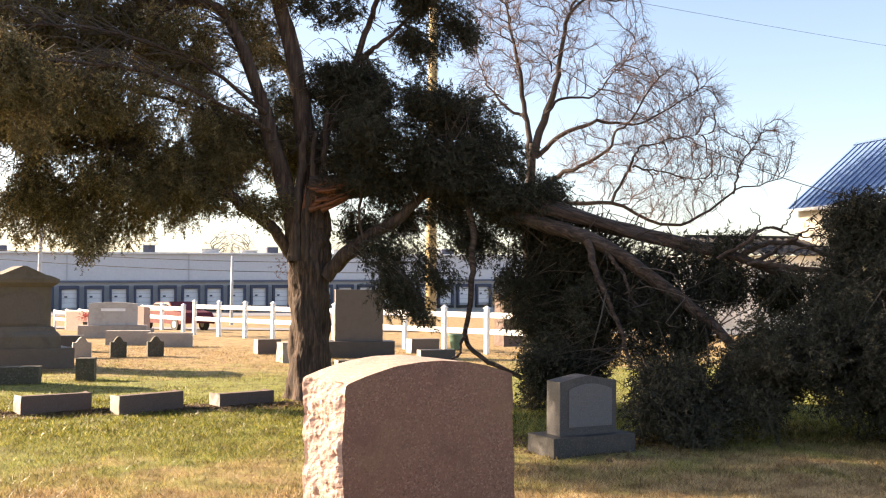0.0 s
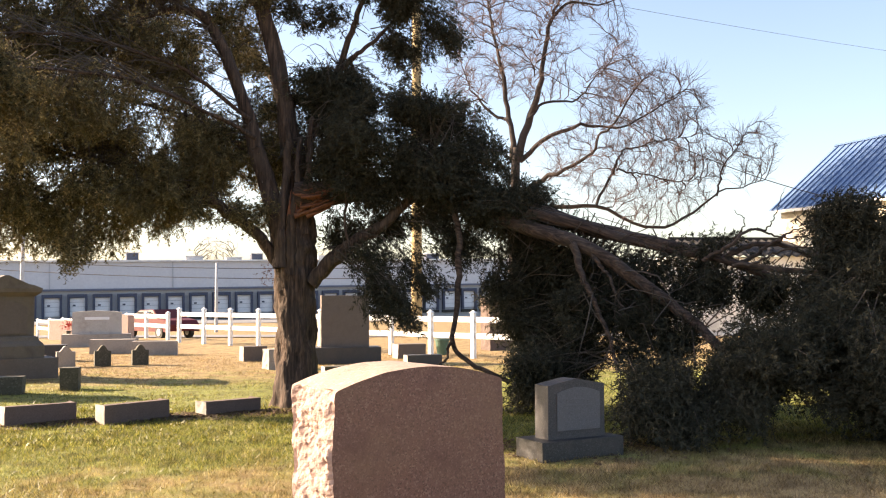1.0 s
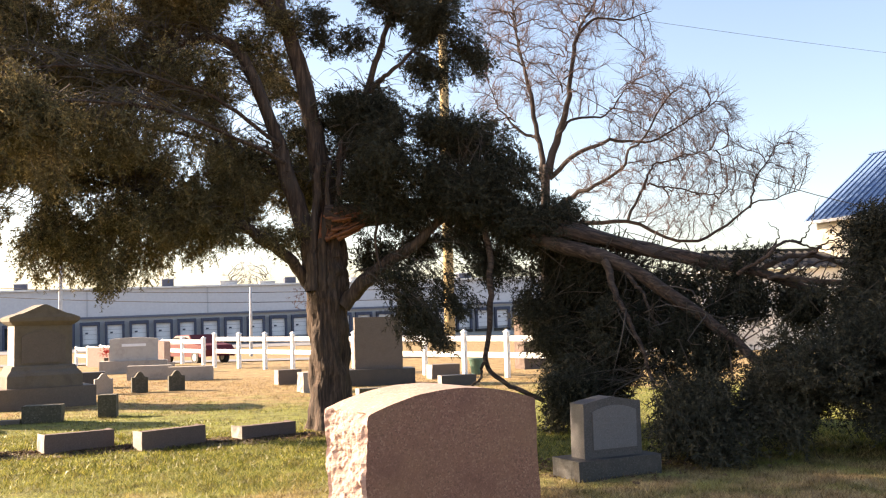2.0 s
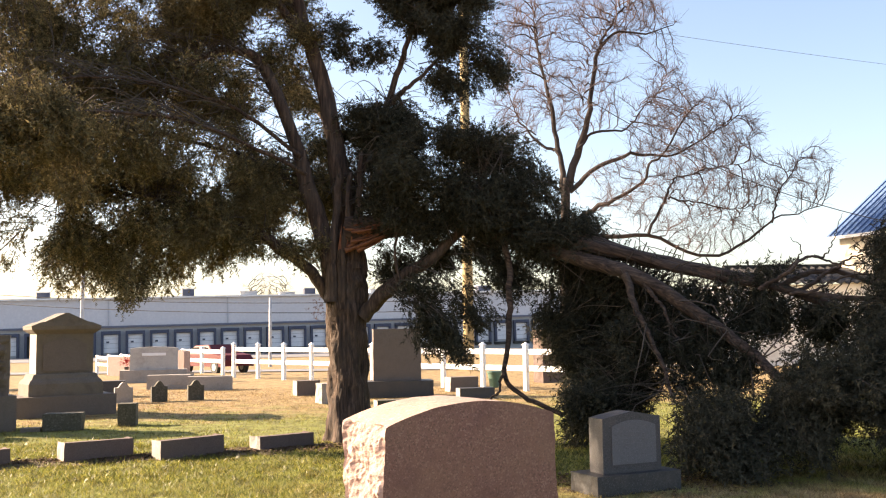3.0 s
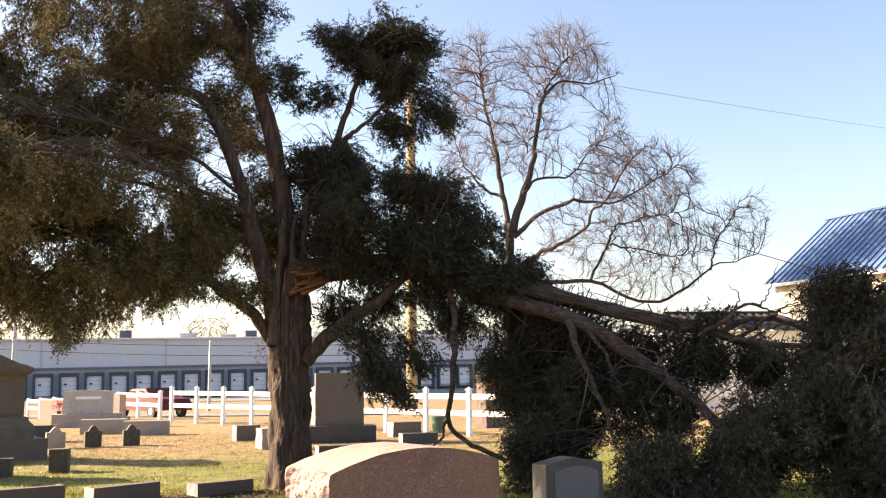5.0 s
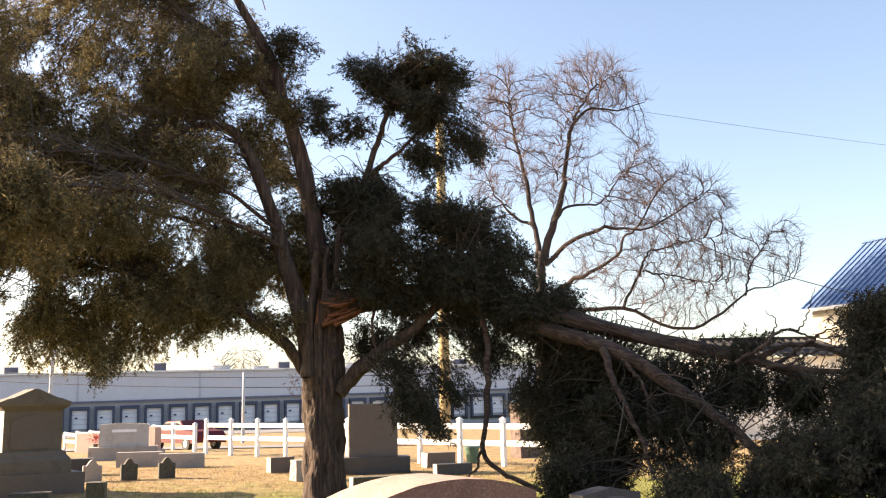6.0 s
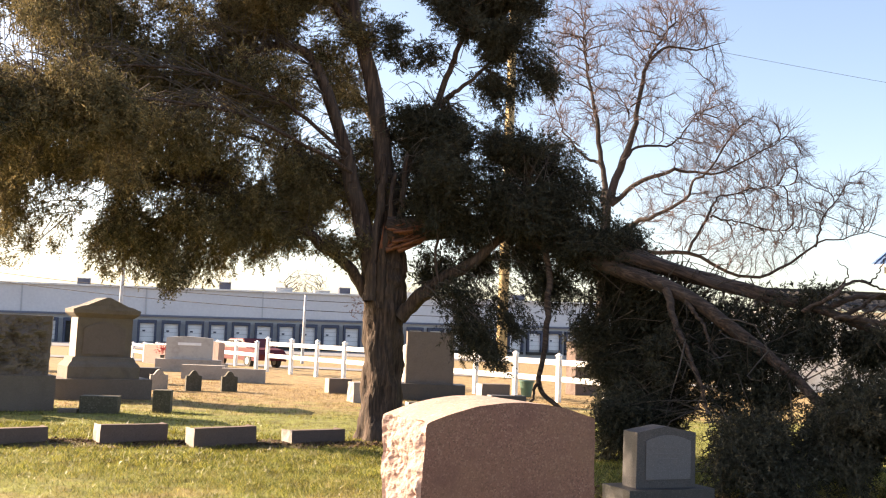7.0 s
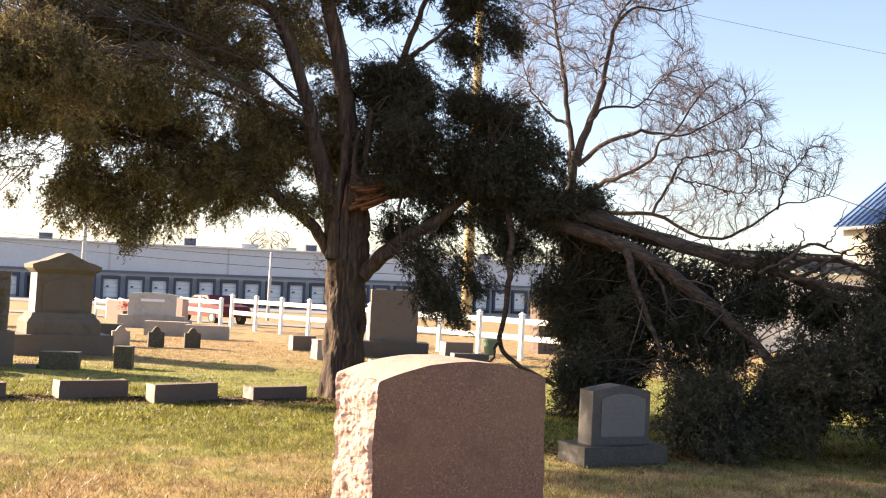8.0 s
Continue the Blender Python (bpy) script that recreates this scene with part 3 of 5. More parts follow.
def rings_mesh(bm, prof):
    rings = []
    for w, d, z in prof:
        rings.append([bm.verts.new(c) for c in ((-w, -d, z), (w, -d, z), (w, d, z), (-w, d, z))])
    for a, b in zip(rings, rings[1:]):
        for i in range(4):
            bm.faces.new((a[i], a[(i + 1) % 4], b[(i + 1) % 4], b[i]))
    bm.faces.new(rings[0][::-1])
    return rings[-1]


def stepped_monument(x, y, turn):
    m = grave(x, y, turn, "tall weathered sandstone monument with gabled cap and stepped base", "monument")
    # plinth ends made pale as if in bright sun
    slab_mesh("plinth", 1.86, 1.15, 0.40, BROWN_STONE, m, rough=0.02, seed=41, shape="flat", lit_end_mat=LIGHT_STONE)
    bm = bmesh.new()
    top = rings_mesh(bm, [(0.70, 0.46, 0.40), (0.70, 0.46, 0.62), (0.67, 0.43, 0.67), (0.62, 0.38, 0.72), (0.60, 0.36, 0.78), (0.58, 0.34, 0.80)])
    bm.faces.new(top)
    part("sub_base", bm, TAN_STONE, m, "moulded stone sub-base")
    # the die's smooth sides are pale to paint the sun on them
    die = slab_mesh("die", 1.08, 0.58, 0.74, TAN_STONE, m, base_z=0.80, seed=43, shape="flat", lit_end_mat=LIGHT_STONE)
    slab_mesh("panel", 0.82, 0.03, 0.60, BROWN_STONE, die, base_z=0.85, arch=0.12, seed=44, label="arched sunk panel").location = (0, -0.296, 0)
    bm = bmesh.new()
    e = rings_mesh(bm, [(0.55, 0.30, 1.54), (0.59, 0.34, 1.57), (0.65, 0.40, 1.62), (0.66, 0.41, 1.69)])
    line = [(-0.66, 1.69), (-0.50, 1.75), (-0.40, 1.77), (-0.03, 1.93), (0.03, 1.93), (0.40, 1.77), (0.50, 1.75), (0.66, 1.69)]
    f = [e[0]] + [bm.verts.new((a, -0.40, z)) for a, z in line[1:-1]] + [e[1]]
    r = [e[3]] + [bm.verts.new((a, 0.40, z)) for a, z in line[1:-1]] + [e[2]]
    for k in range(len(line) - 1):
        bm.faces.new((f[k], f[k + 1], r[k + 1], r[k]))
    bm.faces.new(f[::-1])
    bm.faces.new(r)
    bmesh.ops.recalc_face_normals(bm, faces=bm.faces)
    part("cap", bm, TAN_STONE, m, "gabled moulded cap")
    m.scale = (1.0, 1.0, 1.06)
    return m


mx, my = along(-8.85, 17.35, ROW, 0.93, 0.52)
stepped_monument(mx, my, ROW)

# rock-faced monument
rx, ry = along(-8.75, 14.72, 38.0, 0.50, 0.38)
rock = grave(rx, ry, 38.0, "brown rock-faced monument on a broad granite base", "monument")
slab_mesh("base", 1.28, 0.78, 0.60, BROWN_STONE, rock, rough=0.012, seed=51, shape="flat")
# pale rough ends carry sunlight in their colour
slab_mesh("die", 1.06, 0.56, 1.02, BROWN_STONE, rock, base_z=0.60, rough=0.05, seed=52, shape="flat", lit_end_mat=LIGHT_STONE, face=0.17)


def simple(x, y, w, t, h, mat, label, shape="flat", arch=0.0, rough=0.012, turn=ROW, seed=0, name="headstone", base=None, lit_mat=None, group=""):
    m = grave(x, y, turn, label, name, 0, group)
    z = 0.0
    if base:
        bw, bt, bh, bmat = base
        slab_mesh("base", bw, bt, bh, bmat, m, rough=0.01, seed=seed + 1, shape="flat")
        z = bh
    slab_mesh("die", w, t, h, mat, m, base_z=z, rough=rough, seed=seed, shape=shape, arch=arch, lit_end_mat=lit_mat)
    return m


simple(-6.22, 16.15, 0.30, 0.28, 0.40, MOSSY, "small mossy square marker stone", seed=61, name="grave_marker", turn=12)
simple(-7.05, 15.45, 0.62, 0.3, 0.30, MOSSY, "low dark mossy stone half sunk in the lawn", seed=62, name="grave_marker", turn=14, rough=0.03)
simple(-7.5, 15.25, 0.3, 0.2, 0.08, BROWN_STONE, "small flat stone in the grass", seed=63, name="flat_marker", turn=14, rough=0.02)
for k, (x, y, mat, w) in enumerate(((-8.28, 21.2, LIGHT_STONE, 0.40), (-7.55, 21.5, MOSSY, 0.36), (-6.78, 21.8, MOSSY, 0.37))):
    m = simple(x, y, w, 0.16, 0.50, mat, "small shouldered gravestone, weathered dark", "gothic", 0.18, 0.0, 28, 70 + k, group="small shouldered stones")
big = simple(-10.75, 30.1, 1.5, 0.3, 0.75, PALE_STONE, "wide pale grey granite family headstone on a base", "arch", 0.05, 0.01, 16, 80, base=(2.1, 0.6, 0.42, LIGHT_STONE))
part("lettering", box_bm(0.75, 0.02, 0.09, (0, -0.152, 0.88)), DOOR_WHITE, big, "pale unreadable lettering")
simple(-13.6, 34.6, 1.25, 0.3, 0.75, PINK_ROUGH_LIT, "pale pink granite headstone in full sun", "flat", 0.0, 0.02, -30, 82)
simple(-11.3, 34.4, 0.75, 0.3, 0.82, PINK_ROUGH_LIT, "pale pink upright granite headstone", "arch", 0.05, 0.01, -30, 83, base=(1.0, 0.5, 0.15, LIGHT_STONE))
simple(-8.95, 26.3, 1.20, 0.35, 0.42, LIGHT_STONE, "long low pale stone marker", "flat", 0, 0.01, 12, 84, name="grave_marker")
simple(-7.55, 25.6, 1.20, 0.35, 0.40, LIGHT_STONE, "long low grey granite marker", "flat", 0, 0.01, 12, 85, name="grave_marker")
simple(-9.6, 23.3, 1.0, 0.35, 0.42, GREY, "low grey granite marker behind a small stone", "flat", 0, 0.01, 20, 86, name="grave_marker")
# LIGHT_STONE ends on the darker stones below paint sunlight on them
simple(-4.40, 23.2, 0.60, 0.35, 0.38, BROWN_STONE, "low rock-faced brown block marker", "flat", 0, 0.025, 28, 87, name="grave_marker", lit_mat=LIGHT_STONE)
simple(-3.42, 20.5, 0.42, 0.4, 0.46, LIGHT_STONE, "rough pale stone block beside the cedar", "flat", 0, 0.04, 30, 88, name="grave_marker", lit_mat=LIGHT_STONE)
simple(-2.05, 22.4, 1.15, 0.5, 1.24, BROWN_STONE, "large rough brown granite monument on a wide base", "flat", 0, 0.03, 10, 89, name="monument", base=(1.7, 0.8, 0.40, GREY))
simple(-0.52, 24.1, 0.78, 0.4, 0.38, BROWN_STONE, "low brown block marker with a rough end painted sunlit", "flat", 0, 0.03, 24, 90, name="grave_marker", lit_mat=LIGHT_STONE)
simple(-1.55, 18.2, 1.1, 0.3, 0.26, MOSSY, "long low dark marker with an end painted sunlit", "flat", 0, 0.015, 20, 91, name="grave_marker", lit_mat=LIGHT_STONE)
simple(-0.15, 21.5, 0.85, 0.3, 0.26, GREY, "low grey granite marker", "flat", 0, 0.015, 20, 92, name="grave_marker", lit_mat=LIGHT_STONE)
simple(2.1, 27.5, 0.95, 0.6, 1.55, MARKER_STONE, "tall dark monument behind the fallen limb", "flat", 0, 0.03, 24, 93, name="monument")
simple(-15.5, 27.0, 1.1, 0.4, 1.3, PINK_ROUGH_LIT, "tall pale pink granite headstone", "flat", 0, 0.02, 20, 95)
simple(-11.3, 20.5, 1.2, 0.4, 1.0, GREY, "wide grey granite headstone behind the monuments", "flat", 0, 0.02, 24, 96)
simple(-9.9, 14.6, 0.5, 0.4, 1.3, TAN_STONE, "narrow upright tan gravestone", "arch", 0.05, 0.01, 28, 97)


def flowers(x, y, z, s):
    t = thing("flower_vase", pose(x, y, z), "red artificial flowers in a dark vase", "flowers")
    bm = bmesh.new()
    bmesh.ops.create_cone(bm, cap_ends=True, segments=10, radius1=0.05, radius2=0.08, depth=0.2)
    bmesh.ops.translate(bm, vec=(0, 0, 0.1), verts=bm.verts)
    part("vase", bm, GREY_DARK, t)
    g = np.random.default_rng(6)
    pos = g.normal(0, 0.12 * s, (60, 3)) + np.array([0, 0, 0.2 + 0.28 * s])
    v, f = scatter(SPRAYS, pos, g.normal(size=(60, 3)) + np.array([0, 0, 0.7]), np.full(60, 0.16), g)
    tri_object("blooms", v, f, FLOWER_RED, t, "red petals")


flowers(-11.75, 30.3, 0.3, 0.55)


def flower_pot(x, y):
    t = thing("flower_pot", pose(x, y, 0), "faded green plastic cemetery pot standing on the grass", "pot")
    bm = bmesh.new()
    bmesh.ops.create_cone(bm, cap_ends=True, segments=18, radius1=0.13, radius2=0.2, depth=0.42)
    bmesh.ops.translate(bm, vec=(0, 0, 0.21), verts=bm.verts)
    part("pot", bm, POT_GREEN, t)
    bm = bmesh.new()
    bmesh.ops.create_cone(bm, cap_ends=True, segments=18, radius1=0.22, radius2=0.22, depth=0.05)
    bmesh.ops.translate(bm, vec=(0, 0, 0.42), verts=bm.verts)
    part("rim", bm, POT_GREEN, t)


flower_pot(0.36, 25.2)

# ---- cedar with its broken limb ----


def cedar():
    t = thing("cedar_tree", pose(-1.95, 13.6, 0), "old red cedar with shaggy bark, one stem torn off", "tree")
    o = np.array([1.95, -13.6, 0.0])

    def w(*pts):
        return [tuple(np.array(p) + o) for p in pts]

    # fluted lower trunk flaring at the root, then the standing stems
    n = 110
    line = smooth_line(w((-1.93, 13.6, -0.15), (-1.95, 13.6, 0.9), (-1.98, 13.6, 1.9), (-1.99, 13.6, 2.5), (-2.05, 13.6, 3.1)), n)
    z = np.linspace(0, 1, n)
    r = 0.262 + 0.17 * np.exp(-z * 10) + 0.02 * z + 0.03 * np.exp(-((z - 0.72) / 0.15) ** 2)
    r[-3:] *= (0.85, 0.7, 0.5)
    v, f = tube_arrays(line, r, 96, 0.05, 7, 3)
    for i, q in enumerate(v[:-1]):
        c = line[i // 96]
        a = (i % 96) / 96 * 2 * math.pi + 0.5 * q[2]
        d = (q - c) / np.linalg.norm(q - c)
        p = Vector((math.cos(a) * 2.6, math.sin(a) * 2.6, q[2] * 0.55))
        q += d * (0.045 * (0.35 - abs(noise.noise(p))) + 0.028 * (0.3 - abs(noise.noise(p * 2.7))) + 0.012 * noise.noise(p * 7.0))
    tri_object("trunk", v, f, BARK, t, "fluted shaggy-barked trunk").data.shade_smooth()
    limbs = {
        "lean": (((-2.08, 13.5, 2.1), (-2.17, 13.4, 2.6), (-2.30, 13.4, 3.07), (-2.47, 13.4, 3.74), (-2.64, 13.4, 4.25), (-2.86, 13.4, 4.86), (-3.08, 13.35, 5.36), (-3.26, 13.3, 5.64), (-3.56, 13.2, 5.74), (-3.94, 13.1, 5.66), (-4.28, 13.0, 5.46)), 0.17, 0.035),
        "upright": (((-2.0, 13.65, 2.6), (-1.99, 13.7, 3.5), (-2.10, 13.7, 4.13), (-2.15, 13.7, 4.5), (-2.25, 13.7, 5.0), (-2.40, 13.7, 5.55), (-2.58, 13.7, 6.1), (-2.70, 13.7, 6.56), (-2.89, 13.7, 7.07), (-3.12, 13.7, 7.5), (-3.45, 13.7, 8.1), (-3.8, 13.7, 8.9)), 0.195, 0.05),
        "second": (((-2.60, 13.65, 6.05), (-2.88, 13.6, 6.38), (-3.15, 13.55, 6.71), (-3.51, 13.5, 7.09), (-3.87, 13.45, 7.43), (-4.33, 13.4, 7.81), (-5.0, 13.3, 8.2)), 0.085, 0.03),
        "low_left": (((-2.12, 13.55, 1.95), (-2.45, 13.4, 2.42), (-2.88, 13.2, 2.79), (-3.2, 13.05, 3.02), (-3.8, 12.9, 3.25), (-4.6, 12.7, 3.5), (-5.4, 12.5, 3.6)), 0.105, 0.03),
        "low_right": (((-1.72, 13.5, 1.8), (-1.45, 13.4, 2.10), (-1.18, 13.3, 2.32), (-0.52, 13.15, 2.74), (-0.05, 13.05, 3.3), (0.1, 13.0, 4.0)), 0.125, 0.05),
        "right_stem": (((-1.90, 13.75, 3.0), (-1.84, 13.75, 3.95), (-1.41, 13.7, 4.9), (-1.19, 13.7, 5.52), (-1.04, 13.65, 5.95), (-0.75, 13.6, 6.6), (-0.6, 13.6, 7.0)), 0.085, 0.018),
        "right_fork": (((-1.35, 13.7, 5.0), (-0.95, 13.65, 5.35), (-0.45, 13.6, 5.75), (-0.1, 13.55, 6.3)), 0.045, 0.014),
        "mid_left": (((-2.45, 13.5, 3.6), (-3.2, 13.8, 4.1), (-4.2, 14.0, 4.5), (-5.5, 14.2, 4.8), (-6.8, 14.2, 4.7)), 0.032, 0.012),
        "front_left": (((-2.6, 13.3, 4.2), (-3.4, 12.6, 4.7), (-4.6, 12.1, 5.0), (-6.0, 11.8, 4.9), (-7.4, 11.9, 4.6)), 0.032, 0.012),
        "near_left": (((-2.5, 13.25, 3.9), (-3.5, 12.0, 4.3), (-4.8, 10.8, 4.3), (-6.2, 9.9, 4.0)), 0.032, 0.012),
        "back": (((-2.1, 13.9, 4.0), (-2.4, 14.8, 5.0), (-3.0, 15.6, 5.8), (-3.8, 16.2, 6.3)), 0.08, 0.02),
        "strip_a": (((-2.02, 13.36, 1.9), (-1.98, 13.27, 2.6), (-1.93, 13.24, 3.2), (-1.86, 13.3, 3.9)), 0.09, 0.03),
        "strip_b": (((-2.18, 13.36, 2.0), (-2.17, 13.27, 2.7), (-2.12, 13.3, 3.4), (-2.06, 13.4, 4.2)), 0.10, 0.04),
        "hanging": (((-1.45, 13.1, 4.1), (-1.32, 13.0, 3.6), (-1.18, 12.98, 3.1), (-1.16, 12.98, 2.6), (-1.12, 12.98, 2.2)), 0.028, 0.016),
        "stub": (((-1.80, 13.4, 2.5), (-1.78, 13.32, 3.0), (-1.72, 13.3, 3.5), (-1.7, 13.3, 4.2)), 0.085, 0.03),
    }
    anchors = []
    for k, (pts, r0, r1) in enumerate(limbs.values()):
        v, f = limb(w(*pts), r0, r1, 30, 14, 0.07, k + 1, 0.012, 5)
        tri_object("limb", v, f, BARK, t).data.shade_smooth()
        anchors += list(smooth_line(pts, 20)[5:])
    # torn wood where the stem broke away
    g = np.random.default_rng(17)
    sp = []
    for k in range(34):
        u = g.random()
        b = np.array([-1.95 + 0.3 * g.random(), 13.2, 2.74 + 0.42 * u]) + g.normal(0, 1, 3) * (0.03, 0.04, 0.02)
        L = g.uniform(0.18, 0.5)
        rise = 0.50 - 0.55 * u + g.normal(0, 0.14)
        d = np.array([1.0, g.normal(-0.08, 0.12), rise])
        e = b + d / np.linalg.norm(d) * L
        m = (b + e) / 2 + np.array([0, -0.02, -0.03 * L])
        sp.append(tube_arrays(np.array([b, m, e]) + o, [g.uniform(0.02, 0.045), g.uniform(0.012, 0.028), 0.002], 4))
    for k in range(9):
        b = np.array([-2.0 + 0.03 * k, 13.22, 2.75]) + g.normal(0, 0.03, 3)
        e = b + np.array([g.normal(0.05, 0.05), g.normal(-0.02, 0.03), g.uniform(0.2, 0.5)])
        sp.append(tube_arrays(np.array([b, (b + e) / 2, e]) + o, [0.02, 0.014, 0.003], 4))
    v, f = gather(sp)
    tri_object("torn_wood", v, f, TORN_WOOD, t, "splintered orange heartwood")
    # bare inner twigs arching outward
    inner = [a for a in anchors if a[0] < -2.45 and a[2] > 3.2] + [a for a in anchors if a[0] > -1.6 and 4.2 < a[2] < 5.2]
    tw = []
    for _ in range(800):
        a = inner[g.integers(len(inner))]
        L = g.uniform(0.5, 1.7)
        d = np.array([-0.8 if a[0] < -2.2 else g.uniform(-0.5, 1), g.normal(0, 0.7), g.uniform(0.0, 0.6)])
        d /= np.linalg.norm(d)
        mid = a + d * L * 0.55
        e = a + d * L * 0.9 + np.array([g.normal(0, 0.12), g.normal(0, 0.12), -L * g.uniform(0.1, 0.6)])
        tw.append(tube_arrays(smooth_line([a, mid, e], 8) + o, np.linspace(g.uniform(0.004, 0.011), 0.002, 8), 4, cap=False))
    v, f = gather(tw)
    tagged(tri_object("dead_wood", v, f, DEAD_WOOD, t, "bare grey inner twigs"), kind="stuff")
    left = [(-4.5, 13.4, 2.5, 0.5, 0.3, 0.14, 11), (-3.7, 13.4, 2.55, 0.35, 0.3, 0.14, 9), (-5.3, 13.4, 2.38, 0.4, 0.3, 0.12, 8), (-6.2, 13.4, 2.32, 0.5, 0.3, 0.12, 8), (-6.5, 13.4, 6.1, 0.8, 0.8, 0.4, 50), (-6.4, 13.3, 5.1, 0.8, 0.8, 0.35, 50), (-5.3, 13.5, 5.3, 0.5, 0.6, 0.3, 30),
            (-6.3, 13.0, 4.25, 1.9, 1.7, 1.15, 190), (-4.5, 12.6, 3.7, 1.15, 1.3, 0.55, 110), (-5.6, 13.4, 6.3, 2.0, 2.0, 1.1, 150),
            (-4.4, 13.5, 7.5, 1.2, 1.6, 1.1, 120), (-8.7, 13.3, 4.9, 1.5, 1.7, 1.5, 100), (-7.0, 13.0, 7.0, 1.6, 1.8, 1.2, 170), (-4.0, 13.3, 5.3, 0.9, 1.2, 0.5, 40), (-3.9, 13.4, 6.45, 0.9, 1.1, 0.5, 110), (-5.6, 13.2, 5.6, 1.3, 1.3, 0.5, 80), (-3.5, 13.6, 9.2, 1.4, 1.5, 1.0, 60),
            (-5.0, 12.0, 2.8, 0.8, 0.6, 0.35, 50), (-6.6, 12.2, 2.85, 1.2, 0.8, 0.35, 34),
            (-3.5, 14.8, 4.6, 1.1, 0.8, 1.2, 44), (-2.9, 14.6, 6.7, 0.7, 0.6, 0.8, 22), (-4.7, 10.6, 3.7, 0.9, 0.9, 0.45, 44), (-5.9, 10.4, 4.5, 1.3, 1.1, 0.9, 34), (-6.6, 10.6, 3.6, 0.9, 0.8, 0.4, 30), (-6.2, 9.8, 3.7, 1.1, 0.6, 0.5, 64), (-5.4, 9.8, 4.1, 0.9, 0.6, 0.4, 50), (-7.4, 10.2, 4.6, 1.0, 0.8, 0.8, 26), (-3.2, 13.5, 3.95, 0.6, 0.6, 0.45, 44), (-3.0, 13.3, 3.5, 0.5, 0.4, 0.3, 44), (-3.5, 13.2, 3.05, 0.5, 0.3, 0.22, 36), (-5.6, 13.6, 2.6, 1.3, 0.4, 0.16, 32), (-7.9, 13.6, 2.65, 1.3, 0.4, 0.18, 14), (-2.8, 13.3, 2.85, 0.3, 0.3, 0.15, 10), (-3.2, 13.2, 2.95, 0.4, 0.4, 0.25, 18), (-4.65, 12.2, 2.35, 0.25, 0.2, 0.25, 9), (-4.1, 12.5, 2.95, 0.6, 0.5, 0.25, 36), (-3.1, 13.8, 5.9, 0.7, 0.9, 0.6, 22), (-2.35, 14.4, 4.3, 0.45, 0.35, 0.8, 40), (-2.9, 14.4, 5.3, 0.5, 0.4, 0.5, 24), (-4.3, 14.7, 5.4, 0.9, 0.5, 0.5, 34), (-2.85, 14.3, 3.55, 0.35, 0.3, 0.35, 30), (-7.3, 12.7, 3.75, 0.9, 0.7, 0.5, 60), (-8.4, 13.2, 3.6, 0.8, 0.7, 0.5, 30)]
    right = [(-0.6, 13.3, 4.0, 0.95, 1.0, 0.75, 150), (-0.27, 13.6, 6.1, 0.42, 0.42, 0.32, 40), (-0.6, 13.6, 6.72, 0.34, 0.35, 0.26, 34), (0.0, 13.6, 6.66, 0.26, 0.3, 0.24, 22), (-1.2, 13.6, 6.45, 0.28, 0.3, 0.2, 18), (-1.52, 13.6, 6.62, 0.12, 0.15, 0.12, 5), (-0.8, 13.6, 6.1, 0.26, 0.3, 0.2, 12), (0.2, 13.5, 5.4, 0.25, 0.3, 0.25, 16), (-0.36, 13.6, 5.25, 0.36, 0.4, 0.2, 18), (-1.4, 13.6, 4.72, 0.35, 0.3, 0.22, 20), (-1.92, 13.7, 5.86, 0.24, 0.25, 0.22, 18), (-2.5, 13.6, 7.08, 0.2, 0.22, 0.16, 12),
             (0.6, 13.2, 3.8, 0.5, 0.7, 0.4, 40), (0.5, 12.9, 3.2, 0.55, 0.3, 0.25, 50), (-1.5, 13.8, 4.6, 0.45, 0.4, 0.45, 50), (-1.45, 14.0, 4.4, 0.4, 0.5, 0.5, 34), (0.05, 12.9, 3.35, 0.7, 0.35, 0.3, 50), (-1.1, 13.9, 3.5, 0.5, 0.3, 0.3, 22), (-0.65, 13.9, 1.95, 0.3, 0.3, 0.25, 8),
             (-0.42, 12.9, 1.25, 0.36, 0.3, 0.24, 22), (-0.82, 12.95, 1.95, 0.25, 0.25, 0.25, 6), (0.1, 12.9, 1.75, 0.2, 0.2, 0.3, 8), (-1.25, 13.9, 2.72, 0.4, 0.3, 0.3, 16), (-1.15, 13.0, 3.4, 0.45, 0.25, 0.2, 34), (-0.55, 12.95, 3.1, 0.45, 0.2, 0.13, 24), (-1.05, 12.9, 3.18, 0.28, 0.2, 0.12, 12), (0.0, 13.35, 2.78, 0.5, 0.35, 0.18, 16), (-0.6, 13.6, 2.5, 0.35, 0.3, 0.25, 16), (0.5, 13.5, 2.2, 0.25, 0.3, 0.45, 20)]
    # the left side takes the sunlit tone, the right side the shaded one
    for name, reg, mat, sd, lab in (("crown", left, NEEDLE_LIT, 21, "olive and bronze drooping foliage in a sunlit tone"), ("crown", right, NEEDLE_SHADED, 22, "dense dark green foliage in a shaded tone")):
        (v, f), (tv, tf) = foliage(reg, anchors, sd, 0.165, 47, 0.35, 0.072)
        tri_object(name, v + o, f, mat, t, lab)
        tagged(tri_object("twig_wood", tv + o, tf, DEAD_WOOD, t), kind="stuff")
    # a few dead leaves caught on the bark
    pos = np.array([-2.36, 13.35, 1.95]) + g.normal(0, 0.07, (26, 3)) + o
    v, f = scatter(SPRAYS, pos, g.normal(size=(26, 3)), np.full(26, 0.09), g)
    tagged(tri_object("dead_leaf_tuft", v, f, TORN_WOOD, t, "orange-brown dead leaves"), kind="stuff")
    return t


cedar()


